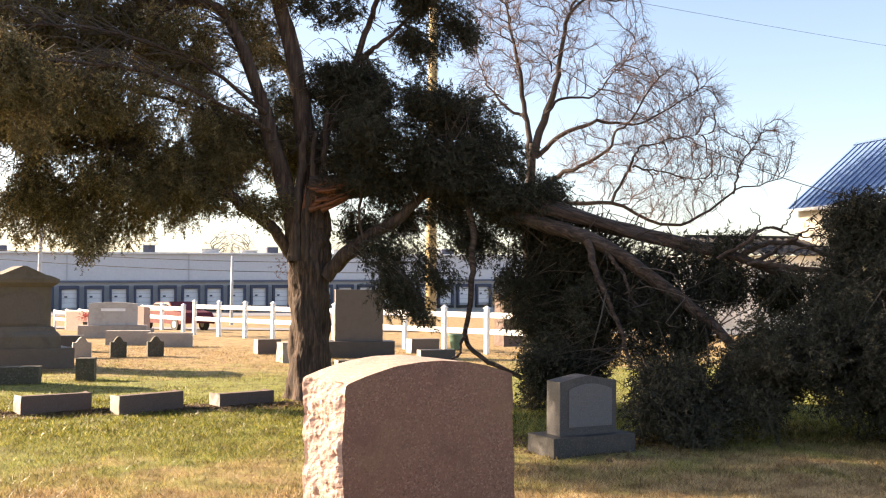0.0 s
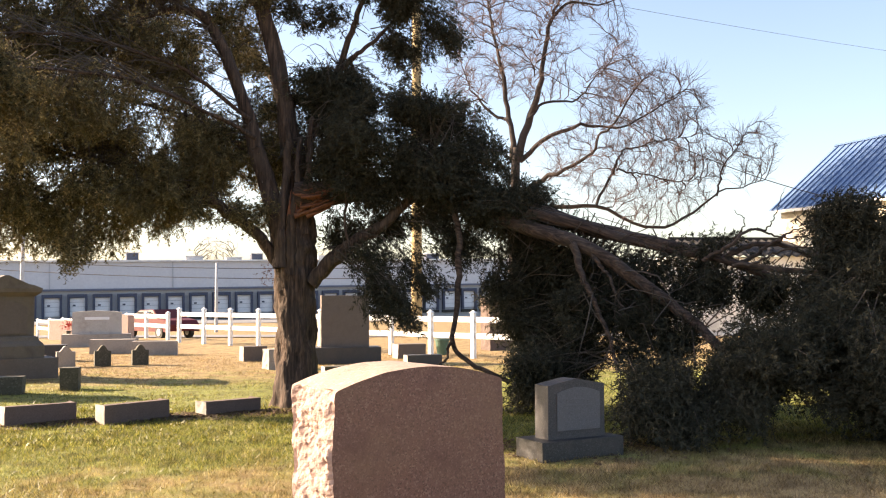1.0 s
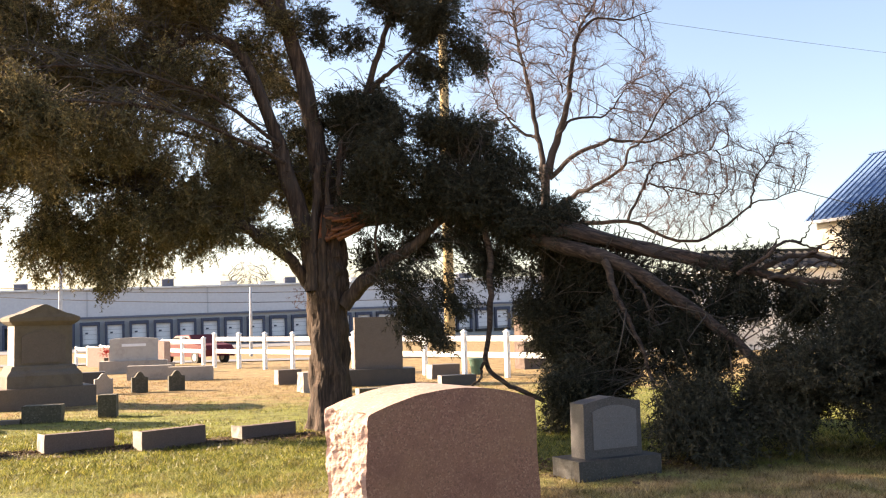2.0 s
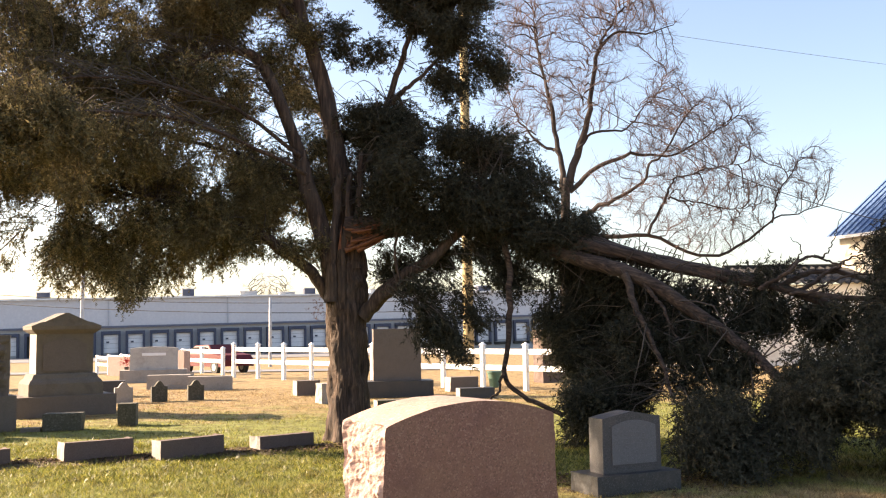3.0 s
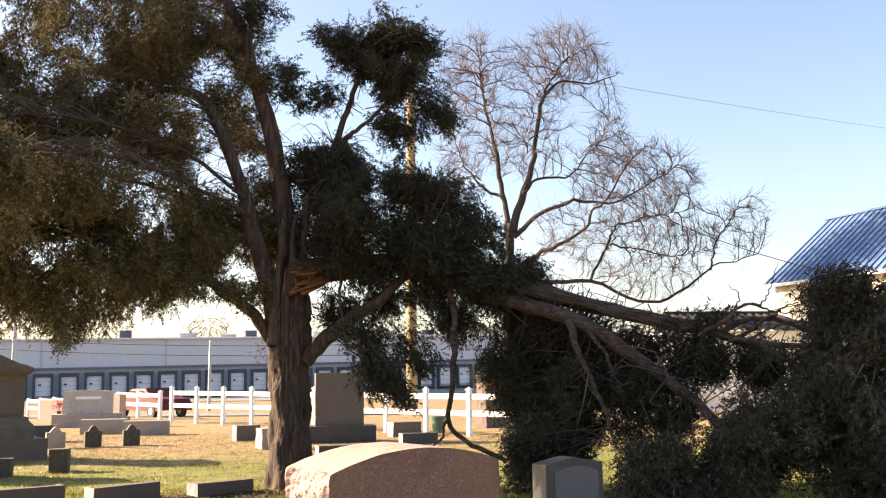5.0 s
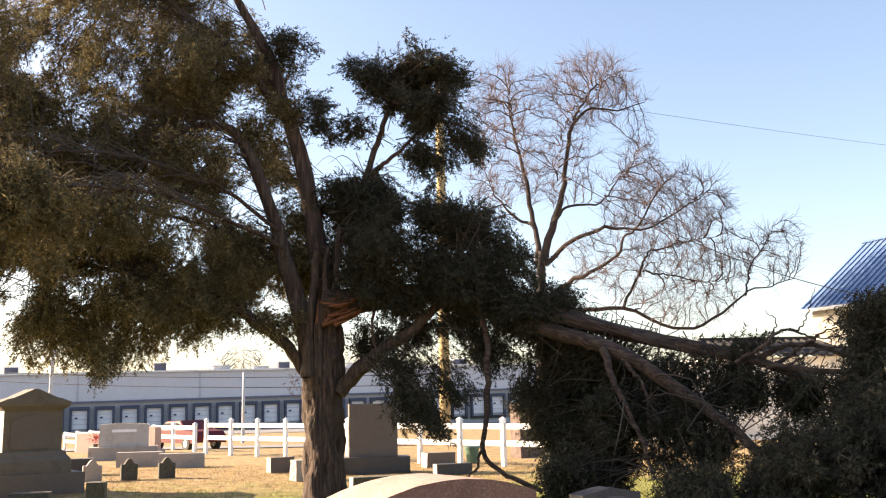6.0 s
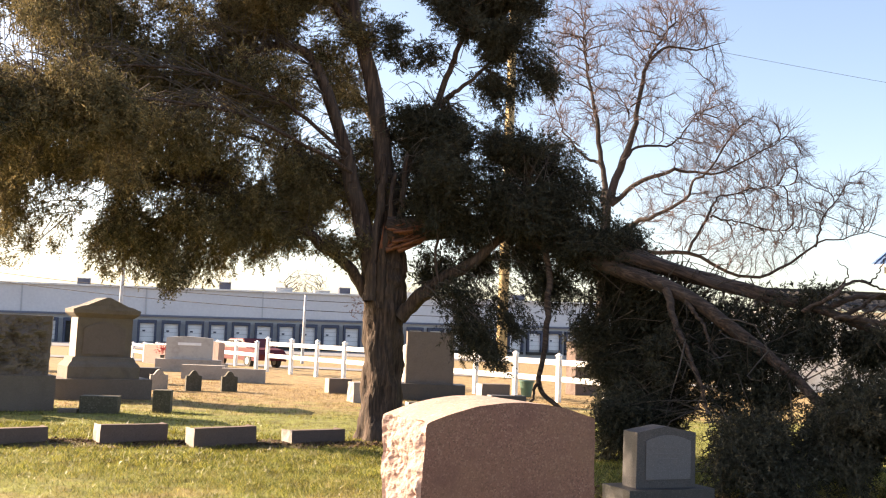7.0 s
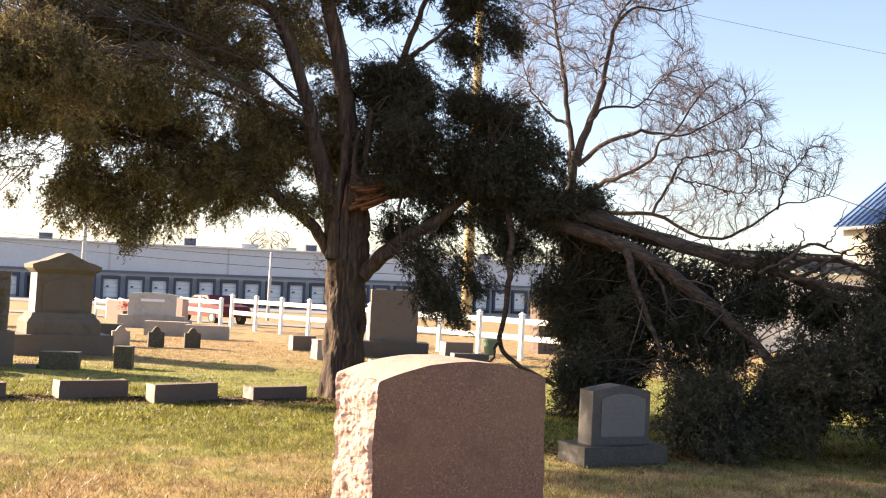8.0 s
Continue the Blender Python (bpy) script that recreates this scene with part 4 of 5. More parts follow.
def broken_limb():
    t = thing("broken_limb", pose(2.0, 12.5, 0), "huge torn cedar limb fallen over the graves with its foliage", "fallen limb")
    o = np.array([-2.0, -12.5, 0.0])
    limbs = [
        (((-1.9, 13.35, 3.07), (-1.2, 13.35, 3.16), (-0.2, 13.3, 3.18), (0.52, 13.2, 3.07), (1.34, 13.1, 2.86), (2.36, 12.9, 2.55), (3.2, 12.7, 2.36), (3.9, 12.5, 2.15), (4.7, 12.2, 1.8)), 0.21, 0.05),
        (((-0.3, 13.25, 3.12), (0.6, 13.1, 2.83), (1.38, 12.8, 2.52), (2.1, 12.5, 2.26), (2.78, 12.2, 1.80), (3.3, 11.9, 1.32), (3.75, 11.5, 0.80), (4.1, 11.2, 0.4)), 0.14, 0.05),
        (((0.9, 13.0, 2.86), (1.9, 12.8, 2.66), (2.6, 12.7, 2.42), (3.5, 12.5, 2.18), (4.4, 12.0, 1.95), (5.2, 11.6, 1.9)), 0.10, 0.03),
        (((0.36, 13.0, 2.85), (0.44, 12.9, 2.3), (0.42, 12.8, 1.7), (0.32, 12.8, 1.0), (0.60, 12.8, 0.62), (1.1, 12.7, 0.42)), 0.05, 0.03),
        (((0.30, 12.8, 1.05), (0.22, 12.8, 0.75), (0.05, 12.8, 0.5)), 0.025, 0.012),
        (((1.95, 12.5, 2.30), (2.1, 12.3, 1.8), (2.25, 12.1, 1.3), (2.45, 11.9, 0.7)), 0.055, 0.02),
        (((2.2, 12.45, 2.2), (2.4, 12.25, 1.8), (2.55, 12.1, 1.4)), 0.035, 0.012),
        (((3.9, 12.4, 2.1), (4.5, 12.3, 2.3), (5.1, 12.2, 2.15), (5.6, 12.0, 2.0)), 0.05, 0.012),
        (((4.2, 12.3, 2.05), (4.6, 12.2, 2.35), (5.0, 12.2, 2.5)), 0.035, 0.008),
        (((4.6, 11.0, 1.62), (5.0, 10.8, 1.55), (5.4, 10.7, 1.2)), 0.02, 0.008),
        (((3.63, 12.2, 2.05), (3.98, 12.0, 2.29), (4.26, 12.0, 2.49), (4.51, 12.0, 2.43), (4.77, 12.0, 2.37), (5.1, 12.0, 2.42)), 0.028, 0.006),
        (((4.3, 12.0, 2.48), (4.48, 12.0, 2.5), (4.6, 12.0, 2.76), (4.69, 12.0, 3.02)), 0.014, 0.003),
        (((3.9, 12.1, 2.2), (4.12, 12.0, 2.5), (3.97, 11.9, 2.72)), 0.014, 0.003),
        (((4.0, 12.1, 1.98), (4.28, 12.0, 2.0), (4.56, 12.0, 2.2), (4.99, 12.0, 2.22), (5.4, 11.9, 2.1)), 0.024, 0.006),
    ]
    anchors = []
    for k, (pts, r0, r1) in enumerate(limbs):
        q = [tuple(np.array(p) + o) for p in pts]
        v, f = limb(q, r0, r1, 34, 14 if r0 > 0.08 else 8, 0.035, k + 40, 0.012, 0)
        tri_object("limb" if r0 > 0.06 else "branch", v, f, BARK_FALLEN, t).data.shade_smooth()
        if k not in (3, 4) and k < 10:
            anchors += list(smooth_line(pts, 16)[6:])
    g = np.random.default_rng(57)
    anchors += [np.array(p) for p in ((2.0, 12.6, 0.5), (2.6, 10.8, 0.4), (3.6, 10.8, 0.5), (4.8, 11.0, 0.9), (5.6, 10.8, 0.7), (6.3, 11.5, 1.2), (5.2, 11.3, 1.5), (7.2, 11.2, 0.8))]
    for _ in range(28):
        a = anchors[g.integers(len(anchors) - 8)] + g.normal(0, 0.12, 3)
        L = g.uniform(0.5, 1.6)
        d = np.array([g.normal(0.1, 0.5), g.normal(-0.2, 0.5), g.normal(-0.5, 0.6)])
        d /= np.linalg.norm(d)
        e = a + d * L
        e[2] = max(e[2], 0.03)
        v, f = tube_arrays(smooth_line([a, a + (e - a) * 0.35 + g.normal(0, 0.14, 3), a + (e - a) * 0.7 + g.normal(0, 0.14, 3), e], 7) + o, np.linspace(g.uniform(0.005, 0.013), 0.002, 7), 4, cap=False)
        tri_object("twig", v, f, DEAD_WOOD, t)
    reg = [(1.05, 13.6, 1.6, 0.2, 0.4, 0.6, 14), (1.2, 13.35, 3.0, 0.6, 0.25, 0.12, 26), (1.5, 13.7, 1.35, 0.5, 0.5, 0.85, 130), (1.9, 13.5, 1.9, 0.6, 0.3, 0.35, 44), (2.5, 13.4, 1.6, 0.55, 0.35, 0.45, 48), (3.1, 13.2, 1.6, 0.5, 0.4, 0.35, 20), (1.4, 13.6, 2.45, 0.5, 0.25, 0.2, 24), (2.2, 13.0, 0.95, 0.8, 0.6, 0.75, 90), (3.2, 12.6, 0.7, 0.6, 0.5, 0.5, 40), (3.2, 12.3, 1.25, 0.4, 0.5, 0.4, 20), (2.75, 9.9, 0.45, 0.65, 0.7, 0.45, 60),
           (3.8, 10.4, 0.65, 0.95, 0.9, 0.65, 130), (4.9, 11.0, 1.15, 0.8, 0.9, 0.95, 130), (5.0, 9.9, 0.65, 0.9, 0.7, 0.65, 100), (5.7, 11.4, 1.75, 0.75, 0.9, 0.95, 130), (5.3, 11.4, 2.5, 0.5, 0.45, 0.25, 60), (0.8, 12.85, 2.98, 0.45, 0.25, 0.18, 40),
           (6.6, 11.2, 1.4, 1.2, 1.1, 1.1, 130), (3.75, 12.7, 2.15, 0.1, 0.2, 0.25, 5), (6.1, 11.3, 2.3, 0.6, 0.5, 0.35, 60), (3.9, 12.5, 1.6, 0.35, 0.4, 0.35, 26), (3.0, 12.9, 1.55, 0.5, 0.3, 0.35, 30), (1.0, 13.8, 2.7, 0.6, 0.3, 0.3, 20), (2.0, 13.9, 2.1, 0.7, 0.3, 0.3, 18), (4.6, 12.5, 1.4, 0.5, 0.5, 0.5, 26),
           (1.5, 12.2, 0.35, 0.7, 0.5, 0.35, 40), (3.9, 12.4, 2.4, 0.08, 0.1, 0.2, 3), (6.0, 9.9, 0.8, 0.8, 0.7, 0.75, 60), (5.6, 10.7, 0.5, 0.7, 0.6, 0.45, 60), (4.7, 9.8, 0.4, 0.55, 0.4, 0.35, 36)]
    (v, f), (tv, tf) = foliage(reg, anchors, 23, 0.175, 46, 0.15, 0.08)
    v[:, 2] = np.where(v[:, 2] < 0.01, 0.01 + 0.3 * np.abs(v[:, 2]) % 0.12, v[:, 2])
    # same foliage as the cedar, coloured for lying in shade
    tri_object("crown", v + o, f, NEEDLE_SHADED, t, "dark green foliage in a shaded tone lying on the grass")
    tagged(tri_object("twig_wood", tv + o, tf, DEAD_WOOD, t), kind="stuff")


broken_limb()

# ---- bare tree beyond ----


def bare_tree(name, at, mains, lobes, seed, label, step=0.30, reach=2.4, kill=0.5, twig=0.0105, tufts=5, tuft_len=0.8, more=3.0):
    """Leafless tree: its main limbs are given, and finer branches grow from them until they fill the crown's lobes.
    mains: points, radius at foot and tip. lobes: centre, half sizes, how many growth points."""
    g = np.random.default_rng(seed)
    t = thing(name, pose(*at), label, "tree")
    o = -np.array(at, float)
    P, par, way = [], [], []
    for k, (pts, r0, r1) in enumerate(mains):
        q = [np.array(p) + o for p in pts]
        v, f = limb(q, r0 * 0.92, r1 * 0.6, 26, 10, 0.05, seed + k, 0.0 if k == 0 else 0.05)
        tri_object("trunk" if k == 0 else "limb", v, f, BARE_BARK, t).data.shade_smooth()
        if k:
            n = max(6, int(np.linalg.norm(np.diff(np.array(q), axis=0), axis=1).sum() / step))
            line = smooth_line(q, n)
            for i in range(max(1, n // 6), n):
                P.append(line[i])
                par.append(-1)
                d = line[i] - line[i - 1]
                way.append(d / np.linalg.norm(d))
    att = []
    for cx, cy, cz, rx, ry, rz, n in lobes:
        n = int(n * more)
        d = g.normal(size=(n, 3))
        d /= np.linalg.norm(d, axis=1)[:, None]
        att.append(np.array([cx, cy, cz]) + o + d * np.array([rx, ry, rz]) * g.random((n, 1)) ** 0.4)
    att = np.concatenate(att)
    near_d = np.full(len(att), 1e9)
    near_i = np.zeros(len(att), int)
    done = 0
    for _ in range(70):
        new_p = np.array(P[done:])
        if len(new_p) == 0:
            break
        dist = np.linalg.norm(att[:, None] - new_p[None], axis=2)
        j = dist.argmin(1)
        dm = dist[np.arange(len(att)), j]
        closer = dm < near_d
        near_d = np.where(closer, dm, near_d)
        near_i = np.where(closer, j + done, near_i)
        done = len(P)
        keep = near_d > kill
        att, near_d, near_i = att[keep], near_d[keep], near_i[keep]
        pull = {}
        for a in np.where(near_d < reach)[0]:
            i = near_i[a]
            d = att[a] - P[i]
            pull[i] = pull.get(i, 0) + d / np.linalg.norm(d)
        for i, d in pull.items():
            d = d / (np.linalg.norm(d) + 1e-6) + 0.7 * way[i] + g.normal(0, 0.36, 3) + np.array([0, 0, 0.10])
            d /= np.linalg.norm(d)
            P.append(P[i] + d * step)
            par.append(i)
            way.append(d)
    kids = np.zeros(len(P), int)
    load = np.full(len(P), twig ** 2.3)
    for i in range(len(P) - 1, -1, -1):
        if par[i] >= 0:
            load[par[i]] += load[i]
            kids[par[i]] += 1
    thick = np.minimum(load ** (1 / 2.3), 0.11)
    wood, fine = [], []
    for i in range(len(P)):
        if par[i] < 0:
            continue
        a = P[par[i]]
        r0 = thick[i] * 1.12 if par[par[i]] < 0 else min(thick[par[i]], thick[i] * 1.35)
        (wood if thick[i] > 0.03 else fine).append(tube_arrays(np.array([a, P[i]]), [r0, thick[i]], 5 if thick[i] > 0.03 else 3, cap=False))
        if thick[i] < 0.026:
            for _ in range(tufts + (2 if kids[i] == 0 else 0)):
                d = way[i] * 0.75 + g.normal(0, 0.5, 3) + np.array([0, 0, 0.22])
                d /= np.linalg.norm(d)
                L = tuft_len * g.uniform(0.5, 1.25)
                p0 = a + (P[i] - a) * g.random()
                p1 = p0 + d * L * 0.5
                p2 = p1 + (d + g.normal(0, 0.28, 3)) * L * 0.5
                fine.append(tube_arrays(np.array([p0, p1, p2]), [twig * 0.8, twig * 0.62, twig * 0.35], 3, cap=False))
    v, f = gather(wood)
    tagged(tri_object("branch_wood", v, f, BARE_BARK, t), kind="stuff")
    v, f = gather(fine)
    tagged(tri_object("twig_wood", v, f, BARE_TWIG, t, "fine reddish-brown bare twigs"), kind="stuff")


bare_tree("bare_tree", (4.25, 45, -0.45), [
    (((4.25, 45, -0.8), (4.2, 45, 3.0), (4.25, 45, 6.8), (4.32, 45, 8.9)), 0.44, 0.30),
    (((4.42, 45, 8.2), (4.85, 45, 10.2), (5.16, 44.8, 11.6), (5.29, 44.7, 13.0), (5.54, 44.6, 14.7), (6.11, 44.4, 15.5), (6.96, 44.2, 16.15), (8.14, 43.8, 15.8), (9.5, 43.4, 15.95)), 0.23, 0.035),
    (((6.06, 44.4, 15.4), (6.95, 44.8, 17.1), (7.92, 45.3, 17.85), (9.0, 45.8, 18.5)), 0.08, 0.025),
    (((4.15, 45, 8.2), (4.03, 45.2, 10.5), (3.68, 45.4, 12.3), (3.34, 45.7, 14.5), (3.14, 46, 16.7), (2.99, 46.2, 18.0)), 0.19, 0.03),
    (((4.04, 45.1, 10.0), (3.23, 45.6, 10.9), (2.28, 46, 12.2), (1.61, 46.4, 13.8)), 0.11, 0.03),
    (((4.45, 45, 8.2), (5.46, 44.6, 9.24), (6.82, 44.2, 9.85), (8.16, 44, 9.92), (9.49, 43.8, 10.0), (10.8, 43.5, 10.6), (12.1, 43.2, 11.3)), 0.15, 0.03),
    (((4.88, 45, 10.3), (5.93, 45.5, 11.3), (7.45, 46, 11.64), (8.25, 46.2, 12.7), (9.05, 46.4, 13.3), (9.74, 46.6, 14.6)), 0.085, 0.025),
    (((4.35, 45, 6.4), (5.63, 44.4, 7.12), (6.41, 44, 7.46), (7.58, 43.5, 8.18), (7.87, 43.3, 9.24), (8.51, 43, 9.72), (9.62, 42.8, 11.3), (10.4, 42.6, 12.0)), 0.15, 0.03),
    (((4.3, 45, 5.8), (6.37, 44.2, 5.98), (8.2, 43.8, 5.98), (9.92, 43.4, 4.95), (11.46, 43.2, 4.9), (12.77, 43, 5.55), (13.56, 42.8, 6.3), (14.6, 42.7, 6.65), (15.75, 42.6, 7.0)), 0.14, 0.03),
    (((13.5, 42.8, 6.2), (13.9, 42.8, 7.5), (14.6, 42.8, 8.7), (15.0, 42.8, 9.5)), 0.06, 0.02),
    (((8.06, 43.8, 5.96), (9.13, 44, 7.7), (9.63, 44.2, 8.5), (11.2, 44.4, 9.1), (12.9, 44.6, 9.4)), 0.09, 0.025),
    (((9.13, 44, 7.68), (10.1, 43.6, 7.33), (11.86, 43.2, 7.0), (13.1, 43, 7.2)), 0.06, 0.02),
], [
    (2.64, 45.4, 16.4, 1.9, 2.4, 2.5, 260), (6.9, 45, 17.1, 2.7, 2.6, 1.9, 330), (4.6, 45, 13.4, 2.9, 2.4, 2.3, 150),
    (10.5, 44.4, 10.9, 3.3, 2.6, 2.1, 420), (9.5, 45.4, 12.9, 1.4, 2.0, 1.7, 130), (11.8, 43.8, 8.05, 2.7, 2.4, 2.0, 300),
    (15.0, 42.8, 8.3, 1.7, 1.8, 1.5, 70), (7.7, 44, 8.1, 2.4, 2.2, 1.6, 80), (10.4, 43.6, 6.2, 2.6, 2.0, 0.9, 100), (1.9, 46, 12.5, 1.3, 1.8, 2.3, 120)],
    101, "tall leafless maple with fine twigs beyond the fence")
for k, (x, y, s) in enumerate(((-44.0, 190, 1.0), (-20.0, 200, 0.9))):
    bare_tree("bare_tree", (x, y, -1.6), [
        (((x, y, -1.8), (x, y, 5.0), (x + 0.4, y, 11.0 * s)), 0.30, 0.10),
        (((x, y, 4.0), (x + 2.5, y, 8.0), (x + 4.0, y, 11.5 * s)), 0.16, 0.05),
        (((x, y, 4.0), (x - 2.5, y, 8.0), (x - 4.2, y, 11.0 * s)), 0.16, 0.05)],
        [(x, y, 10.5 * s, 5.0, 4.0, 3.6 * s, 420)], 140 + k, "distant leafless tree behind the warehouse", 0.6, 4.0, 0.8, 0.025, 3, 1.2, 1.0)

# ---- poles and wires ----


def pole(x, y, r, h, mat, label, name="utility_pole", arm=False):
    t = thing(name, pose(x, y, land(y)), label, "pole")
    v, f = tube_arrays([(0, 0, -0.3), (0, 0, h * 0.5), (0.0, 0, h)], [r, r * 0.88, r * 0.76], 18)
    tri_object("shaft", v, f, mat, t).data.shade_smooth()
    if arm:
        part("crossarm", box_bm(2.4, 0.12, 0.14, (0, -r, h - 0.7), 0.01, 25), mat, t)
        for k in (-1.0, -0.4, 0.4, 1.0):
            bm = bmesh.new()
            bmesh.ops.create_cone(bm, cap_ends=True, segments=8, radius1=0.05, radius2=0.03, depth=0.14)
            bm.transform(pose(k * 0.906, -r + k * 0.423, h - 0.49))
            part("insulator", bm, GALV, t)
    return t


pole(-0.47, 36, 0.215, 15.6, POLE_WOOD, "tall yellowish wooden utility pole in the sun")
pole(-16.05, 70, 0.13, 5.25, GALV, "slender grey steel lamp pole", "light_pole")
pole(-26.3, 60, 0.14, 10.0, GALV, "slender grey steel pole", "light_pole")


def cable(a, b, sag, r=0.014):
    t = thing("overhead_cable", pose(*a), "thin black overhead cable", "cable", "overhead cables")
    o = np.array(a)
    p = np.array([np.array(a) + (np.array(b) - np.array(a)) * s - np.array([0, 0, sag * 4 * s * (1 - s)]) for s in np.linspace(0, 1, 40)]) - o
    v, f = tube_arrays(p, np.full(40, r), 5)
    tri_object("strand", v, f, WIRE, t)


cable((-0.45, 35.8, 14.2), (20.0, 33.0, 4.4), 2.2, 0.016)
cable((-0.3, 36.0, 14.6), (48.2, 70.0, 18.9), 0.35, 0.009)
for z in (0.0, -0.75):
    cable((-75.0, 85.0, 9.0 + z), (0.0, 66.0, 3.7 + z), 1.6, 0.03)

# ---- house with the blue roof ----


def house():
    t = thing("house", pose(0, 0, 0), "cream house with a blue standing-seam metal roof", "house")
    E = np.array([16.75, 45.0, 5.74])
    u = np.array([0.342, -0.94, 0.0])
    n = np.array([0.94, 0.342, 0.0])
    L, run, rise = 16.0, 4.4, 3.5

    def P(a, b, c=0.0):
        return E + u * a + n * b + np.array([0, 0, c])

    def prism(a0, a1, prof, name, mat, label=""):
        k = len(prof)
        V = [P(a0, b, c) for b, c in prof] + [P(a1, b, c) for b, c in prof]
        F = [tuple(range(k))[::-1], tuple(range(k, 2 * k))] + [(i, (i + 1) % k, k + (i + 1) % k, k + i) for i in range(k)]
        return mesh_object(name, V, F, mat, t, label)

    roof = prism(0, L, [(0, 0), (run, rise), (2 * run, 0), (2 * run, -0.14), (run, rise - 0.16), (0, -0.14)], "roof", BLUE_ROOF, "blue standing-seam metal roof")
    k = 0.25
    while k < L:
        V = [P(k - 0.03, -0.02, 0.0), P(k + 0.03, -0.02, 0.0), P(k + 0.03, run, rise), P(k - 0.03, run, rise)]
        V += [v + np.array([0, 0, 0.07]) for v in V]
        mesh_object("seam", V, [(4, 5, 6, 7), (0, 1, 5, 4), (1, 2, 6, 5), (2, 3, 7, 6), (3, 0, 4, 7)], BLUE_ROOF, roof)
        k += 0.42
    prism(-0.02, L, [(run - 0.15, rise - 0.02), (run, rise + 0.1), (run + 0.15, rise - 0.02), (run, rise - 0.06)], "ridge_cap", BLUE_ROOF, "blue ridge cap")
    prism(0.4, L - 0.4, [(0.45, -6.6), (0.45, 0.18), (run, rise - 0.22), (2 * run - 0.45, 0.18), (2 * run - 0.45, -6.6)], "wall", CREAM, "cream clapboard wall")
    prism(0.02, L, [(-0.05, -0.16), (-0.05, -0.02), (0.0, -0.02), (0.0, -0.16)], "fascia", WHITE_PAINT, "white fascia board")
    for a in (2.5, 6.5, 10.5):
        wn_ = prism(a, a + 1.1, [(0.38, -3.2), (0.38, -1.5), (0.46, -1.5), (0.46, -3.2)], "window", WHITE_PAINT, "white framed window")
        V = [P(a + 0.1, 0.365, -3.1), P(a + 1.0, 0.365, -3.1), P(a + 1.0, 0.365, -1.6), P(a + 0.1, 0.365, -1.6)]
        V += [v + n * 0.02 for v in V]
        mesh_object("pane", V, [(0, 1, 2, 3), (4, 5, 6, 7), (0, 1, 5, 4), (2, 3, 7, 6)], DARK_GLASS, wn_)


house()


def annex():
    """Low outbuilding with a corrugated roof before the house."""
    t = thing("outbuilding", pose(14.5, 41, 0, 0, 0, 4), "low white outbuilding with a dark corrugated metal roof", "outbuilding")
    part("wall", box_bm(8.2, 5.0, 4.05, (0.4, 3.2, -0.7)), WHITE_PAINT, t, "white board wall")
    V, F = [], []
    nx = 120
    for i in range(nx + 1):
        x = -4.2 + 9.2 * i / nx
        z = 0.05 * math.sin(i * 2 * math.pi / 5)
        V += [(x, 0.3, 3.42 + z), (x + 1.6 * max(0, 1 - i / 20) * 0.9, 3.6, 4.30 + z), (x, 0.3, 3.38 + z), (x + 1.6 * max(0, 1 - i / 20) * 0.9, 3.6, 4.26 + z)]
        if i:
            a, b = 4 * i - 4, 4 * i
            F += [(a, b, b + 1, a + 1), (a + 2, a + 3, b + 3, b + 2), (a, a + 2, b + 2, b)]
    mesh_object("roof", V, F, GREY_ROOF, t, "dark corrugated metal roof")
    part("ridge_cap", box_bm(7.6, 0.2, 0.16, (1.2, 3.7, 4.28), 0.02), GREY_ROOF, t, "dark metal ridge cap")
    part("back_roof", box_bm(8.2, 2.6, 0.1, (0.6, 4.9, 4.2)), GREY_ROOF, t)
    for x in (-2.6, 0.2, 3.0):
        w_ = part("window", box_bm(1.0, 0.1, 1.2, (x, 0.68, 1.4), 0.02), WHITE_PAINT, t, "white framed window")
        part("pane", box_bm(0.8, 0.02, 1.0, (x, 0.62, 1.5)), DARK_GLASS, w_)


annex()


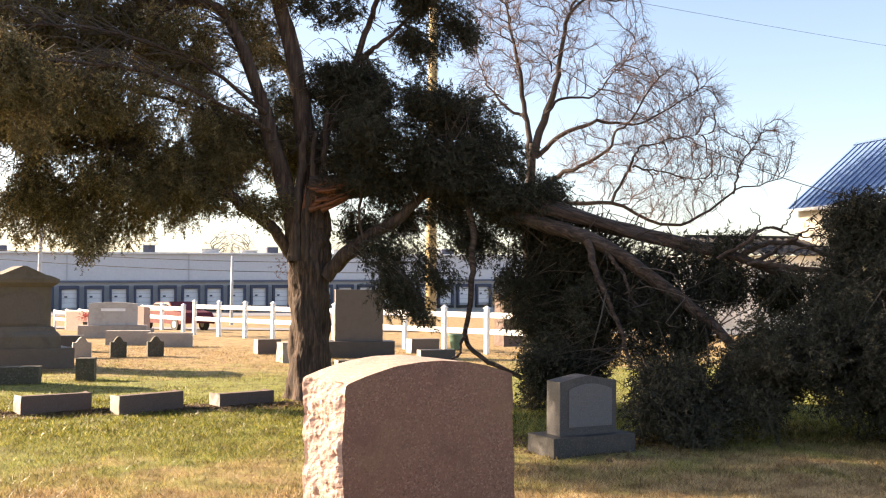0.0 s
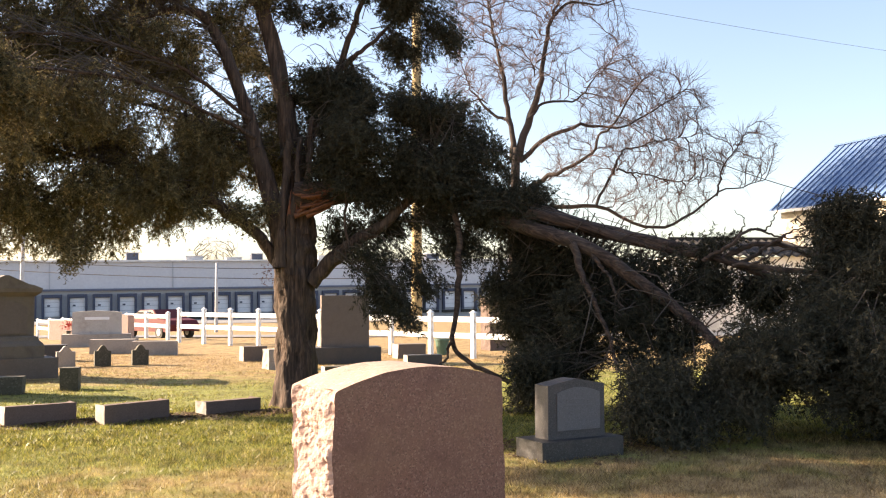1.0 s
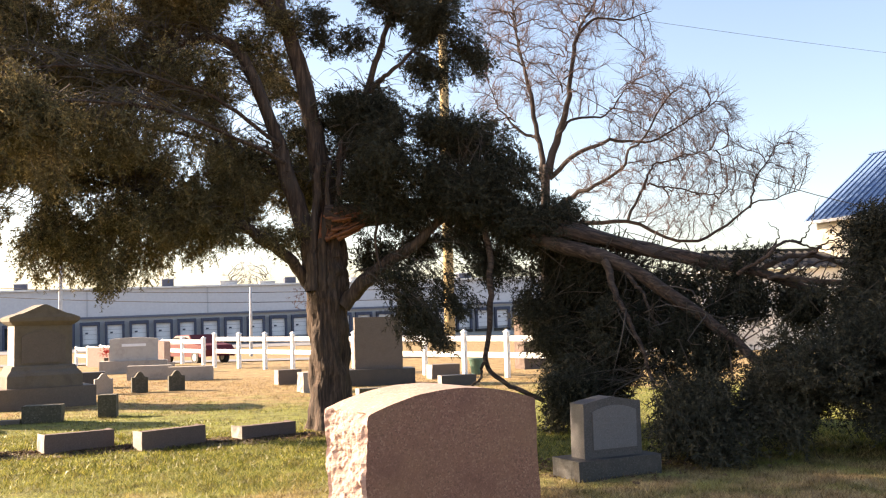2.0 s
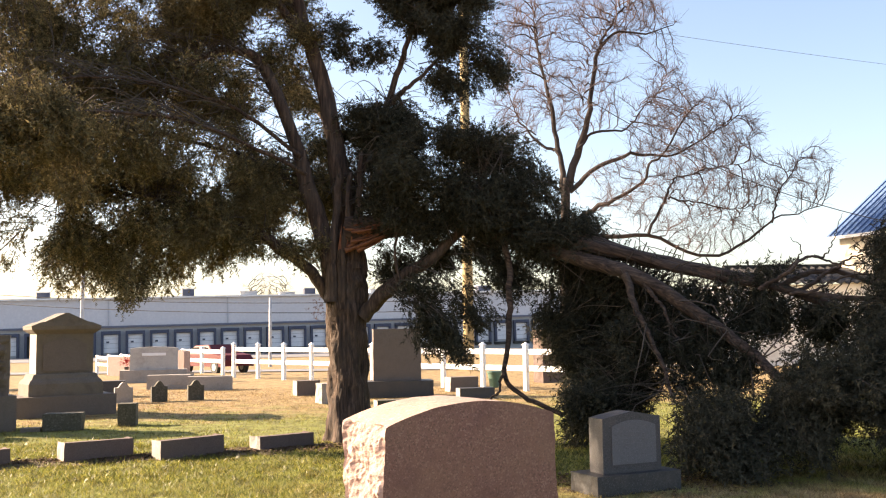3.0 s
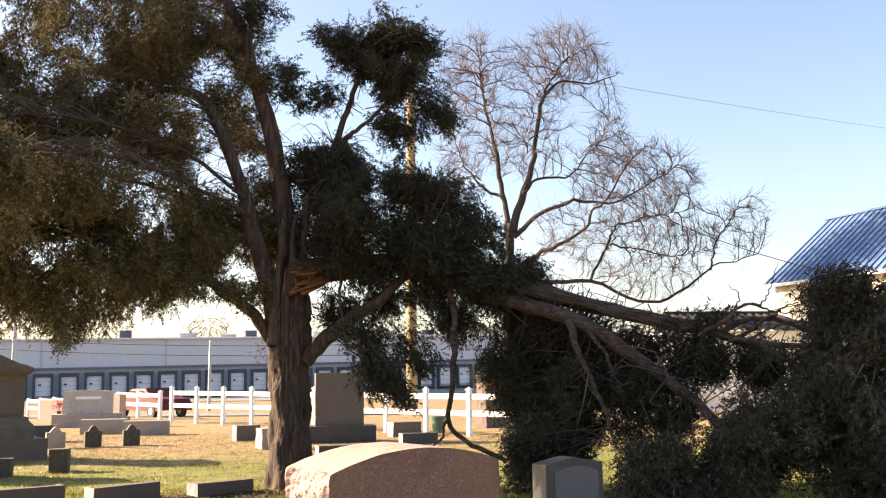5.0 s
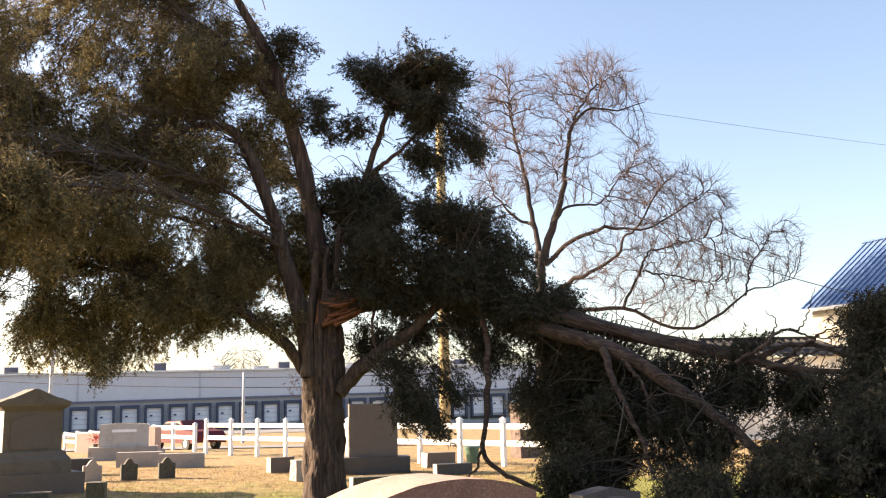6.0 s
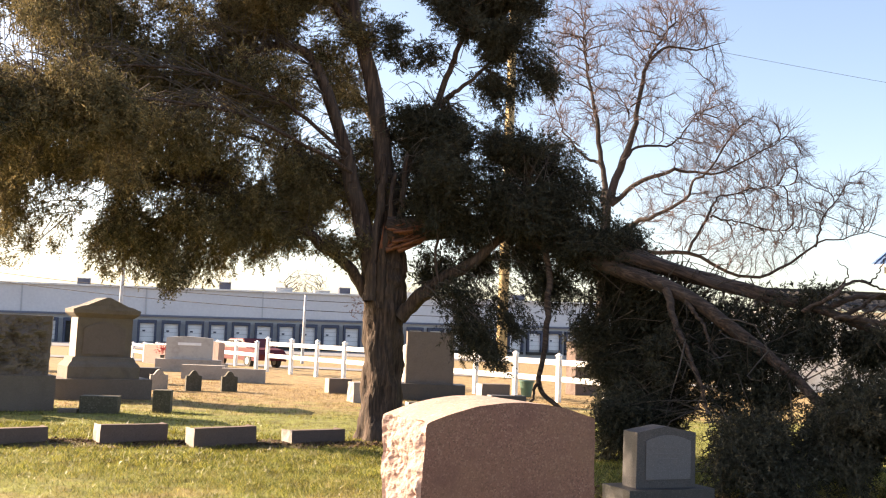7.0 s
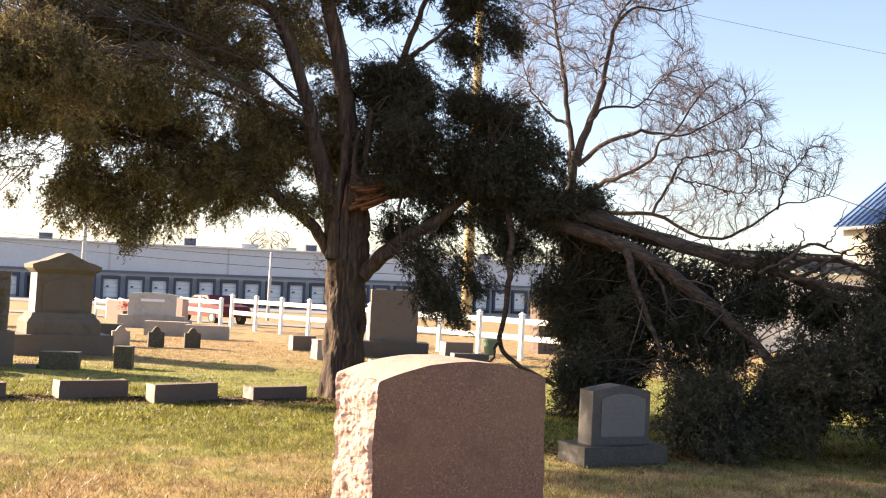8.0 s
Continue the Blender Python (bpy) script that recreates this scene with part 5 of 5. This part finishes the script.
def car(x, y, turn):
    t = thing("car", pose(x, y, land(y) + 0.05, 0, 0, turn), "dark red parked sedan on the lane", "car")
    prof = [(-2.25, 0.35), (-2.3, 0.7), (-2.15, 0.88), (-1.5, 0.95), (-0.85, 1.36), (0.5, 1.40), (1.2, 0.98), (2.05, 0.88), (2.3, 0.65), (2.28, 0.35)]
    bm = bmesh.new()
    rings = []
    for yy, s in ((-0.86, 0.0), (-0.80, 0.04), (0.80, 0.04), (0.86, 0.0)):
        rings.append([bm.verts.new((px * (1.0 if s else 0.985), yy * (0.82 if pz > 1.1 else 1.0), pz + s)) for px, pz in prof])
    k = len(prof)
    for a, b in zip(rings, rings[1:]):
        for i in range(k):
            bm.faces.new((a[i], a[(i + 1) % k], b[(i + 1) % k], b[i]))
    bm.faces.new(rings[0][::-1])
    bm.faces.new(rings[-1])
    bmesh.ops.recalc_face_normals(bm, faces=bm.faces)
    part("body", bm, CAR_RED, t)
    for s in (-1, 1):
        bm = bmesh.new()
        q = [bm.verts.new((px, s * 0.81, pz)) for px, pz in ((-1.25, 0.98), (-0.8, 1.3), (0.45, 1.33), (0.95, 1.0))]
        bm.faces.new(q)
        r = bmesh.ops.extrude_face_region(bm, geom=list(bm.faces))
        bmesh.ops.translate(bm, vec=(0, s * 0.03, -0.0), verts=[e for e in r["geom"] if isinstance(e, bmesh.types.BMVert)])
        part("side_window", bm, DARK_GLASS, t)
        for xx in (-1.4, 1.4):
            bm = bmesh.new()
            bmesh.ops.create_cone(bm, cap_ends=True, segments=20, radius1=0.33, radius2=0.33, depth=0.22)
            bm.transform(pose(xx, s * 0.78, 0.33, 90, 0, 0))
            w_ = part("wheel", bm, BUMPER, t)
            bm = bmesh.new()
            bmesh.ops.create_cone(bm, cap_ends=True, segments=14, radius1=0.2, radius2=0.18, depth=0.24)
            bm.transform(pose(xx, s * 0.785, 0.33, 90, 0, 0))
            part("rim", bm, GALV, w_)
        bm = box_bm(0.06, 0.3, 0.12, (-2.28, s * 0.6, 0.68), 0.02)
        part("tail_lamp", bm, FLOWER_RED, t)


car(-13.6, 47.0, -44)

# ---- leaf litter round the low markers ----


def soil():
    """Bare earth along the row of low markers."""
    V, F = [], []
    for i in range(61):
        s = i / 60
        x, y = -7.2 + s * 5.2, 10.85 + s * 2.1
        for j in range(7):
            w_ = (j / 6 - 0.5) * (0.85 + 0.5 * noise.noise(Vector((s * 14, j * 0.2, 2))))
            V.append((x - 0.36 * w_, y + 0.93 * w_, 0.02 * noise.noise(Vector((x * 0.8, y * 0.8, 0))) + 0.03 - 0.04 * abs(j / 6 - 0.5)))
    for i in range(60):
        for j in range(6):
            a = i * 7 + j
            F.append((a, a + 7, a + 8, a + 1))
    tagged(mesh_object("soil", V, F, SOIL, None, "bare dark earth along the low markers", True), category="soil", kind="structure")


soil()


def litter():
    g = np.random.default_rng(77)
    n = 7000
    s = g.uniform(-0.25, 1.05, n)
    x = -6.6 + s * 4.9 + g.normal(0, 0.16, n)
    y = 11.2 + s * 1.75 + g.normal(0, 0.13, n)
    k = g.integers(0, n, 900)
    x[k] = 1.4 + g.normal(0, 0.7, 900)
    y[k] = 9.8 + g.normal(0, 0.35, 900)
    pos = np.stack([x, y, np.full(n, 0.012) + g.uniform(0, 0.02, n)], 1)
    tv = np.array([(-0.5, 0, 0), (0, 0.3, 0.12), (0.5, 0, 0.02), (0, -0.3, 0.1)])
    tf = np.array([(0, 1, 2), (0, 2, 3)])
    v, f = scatter([(tv, tf)], pos, g.normal(0, 0.35, (n, 3)) + np.array([0, 0, 1]), g.uniform(0.03, 0.07, n), g)
    tagged(tri_object("fallen_leaves", v, f, LITTER), "brown dead leaves scattered round the low markers", "leaves", kind="stuff")


litter()
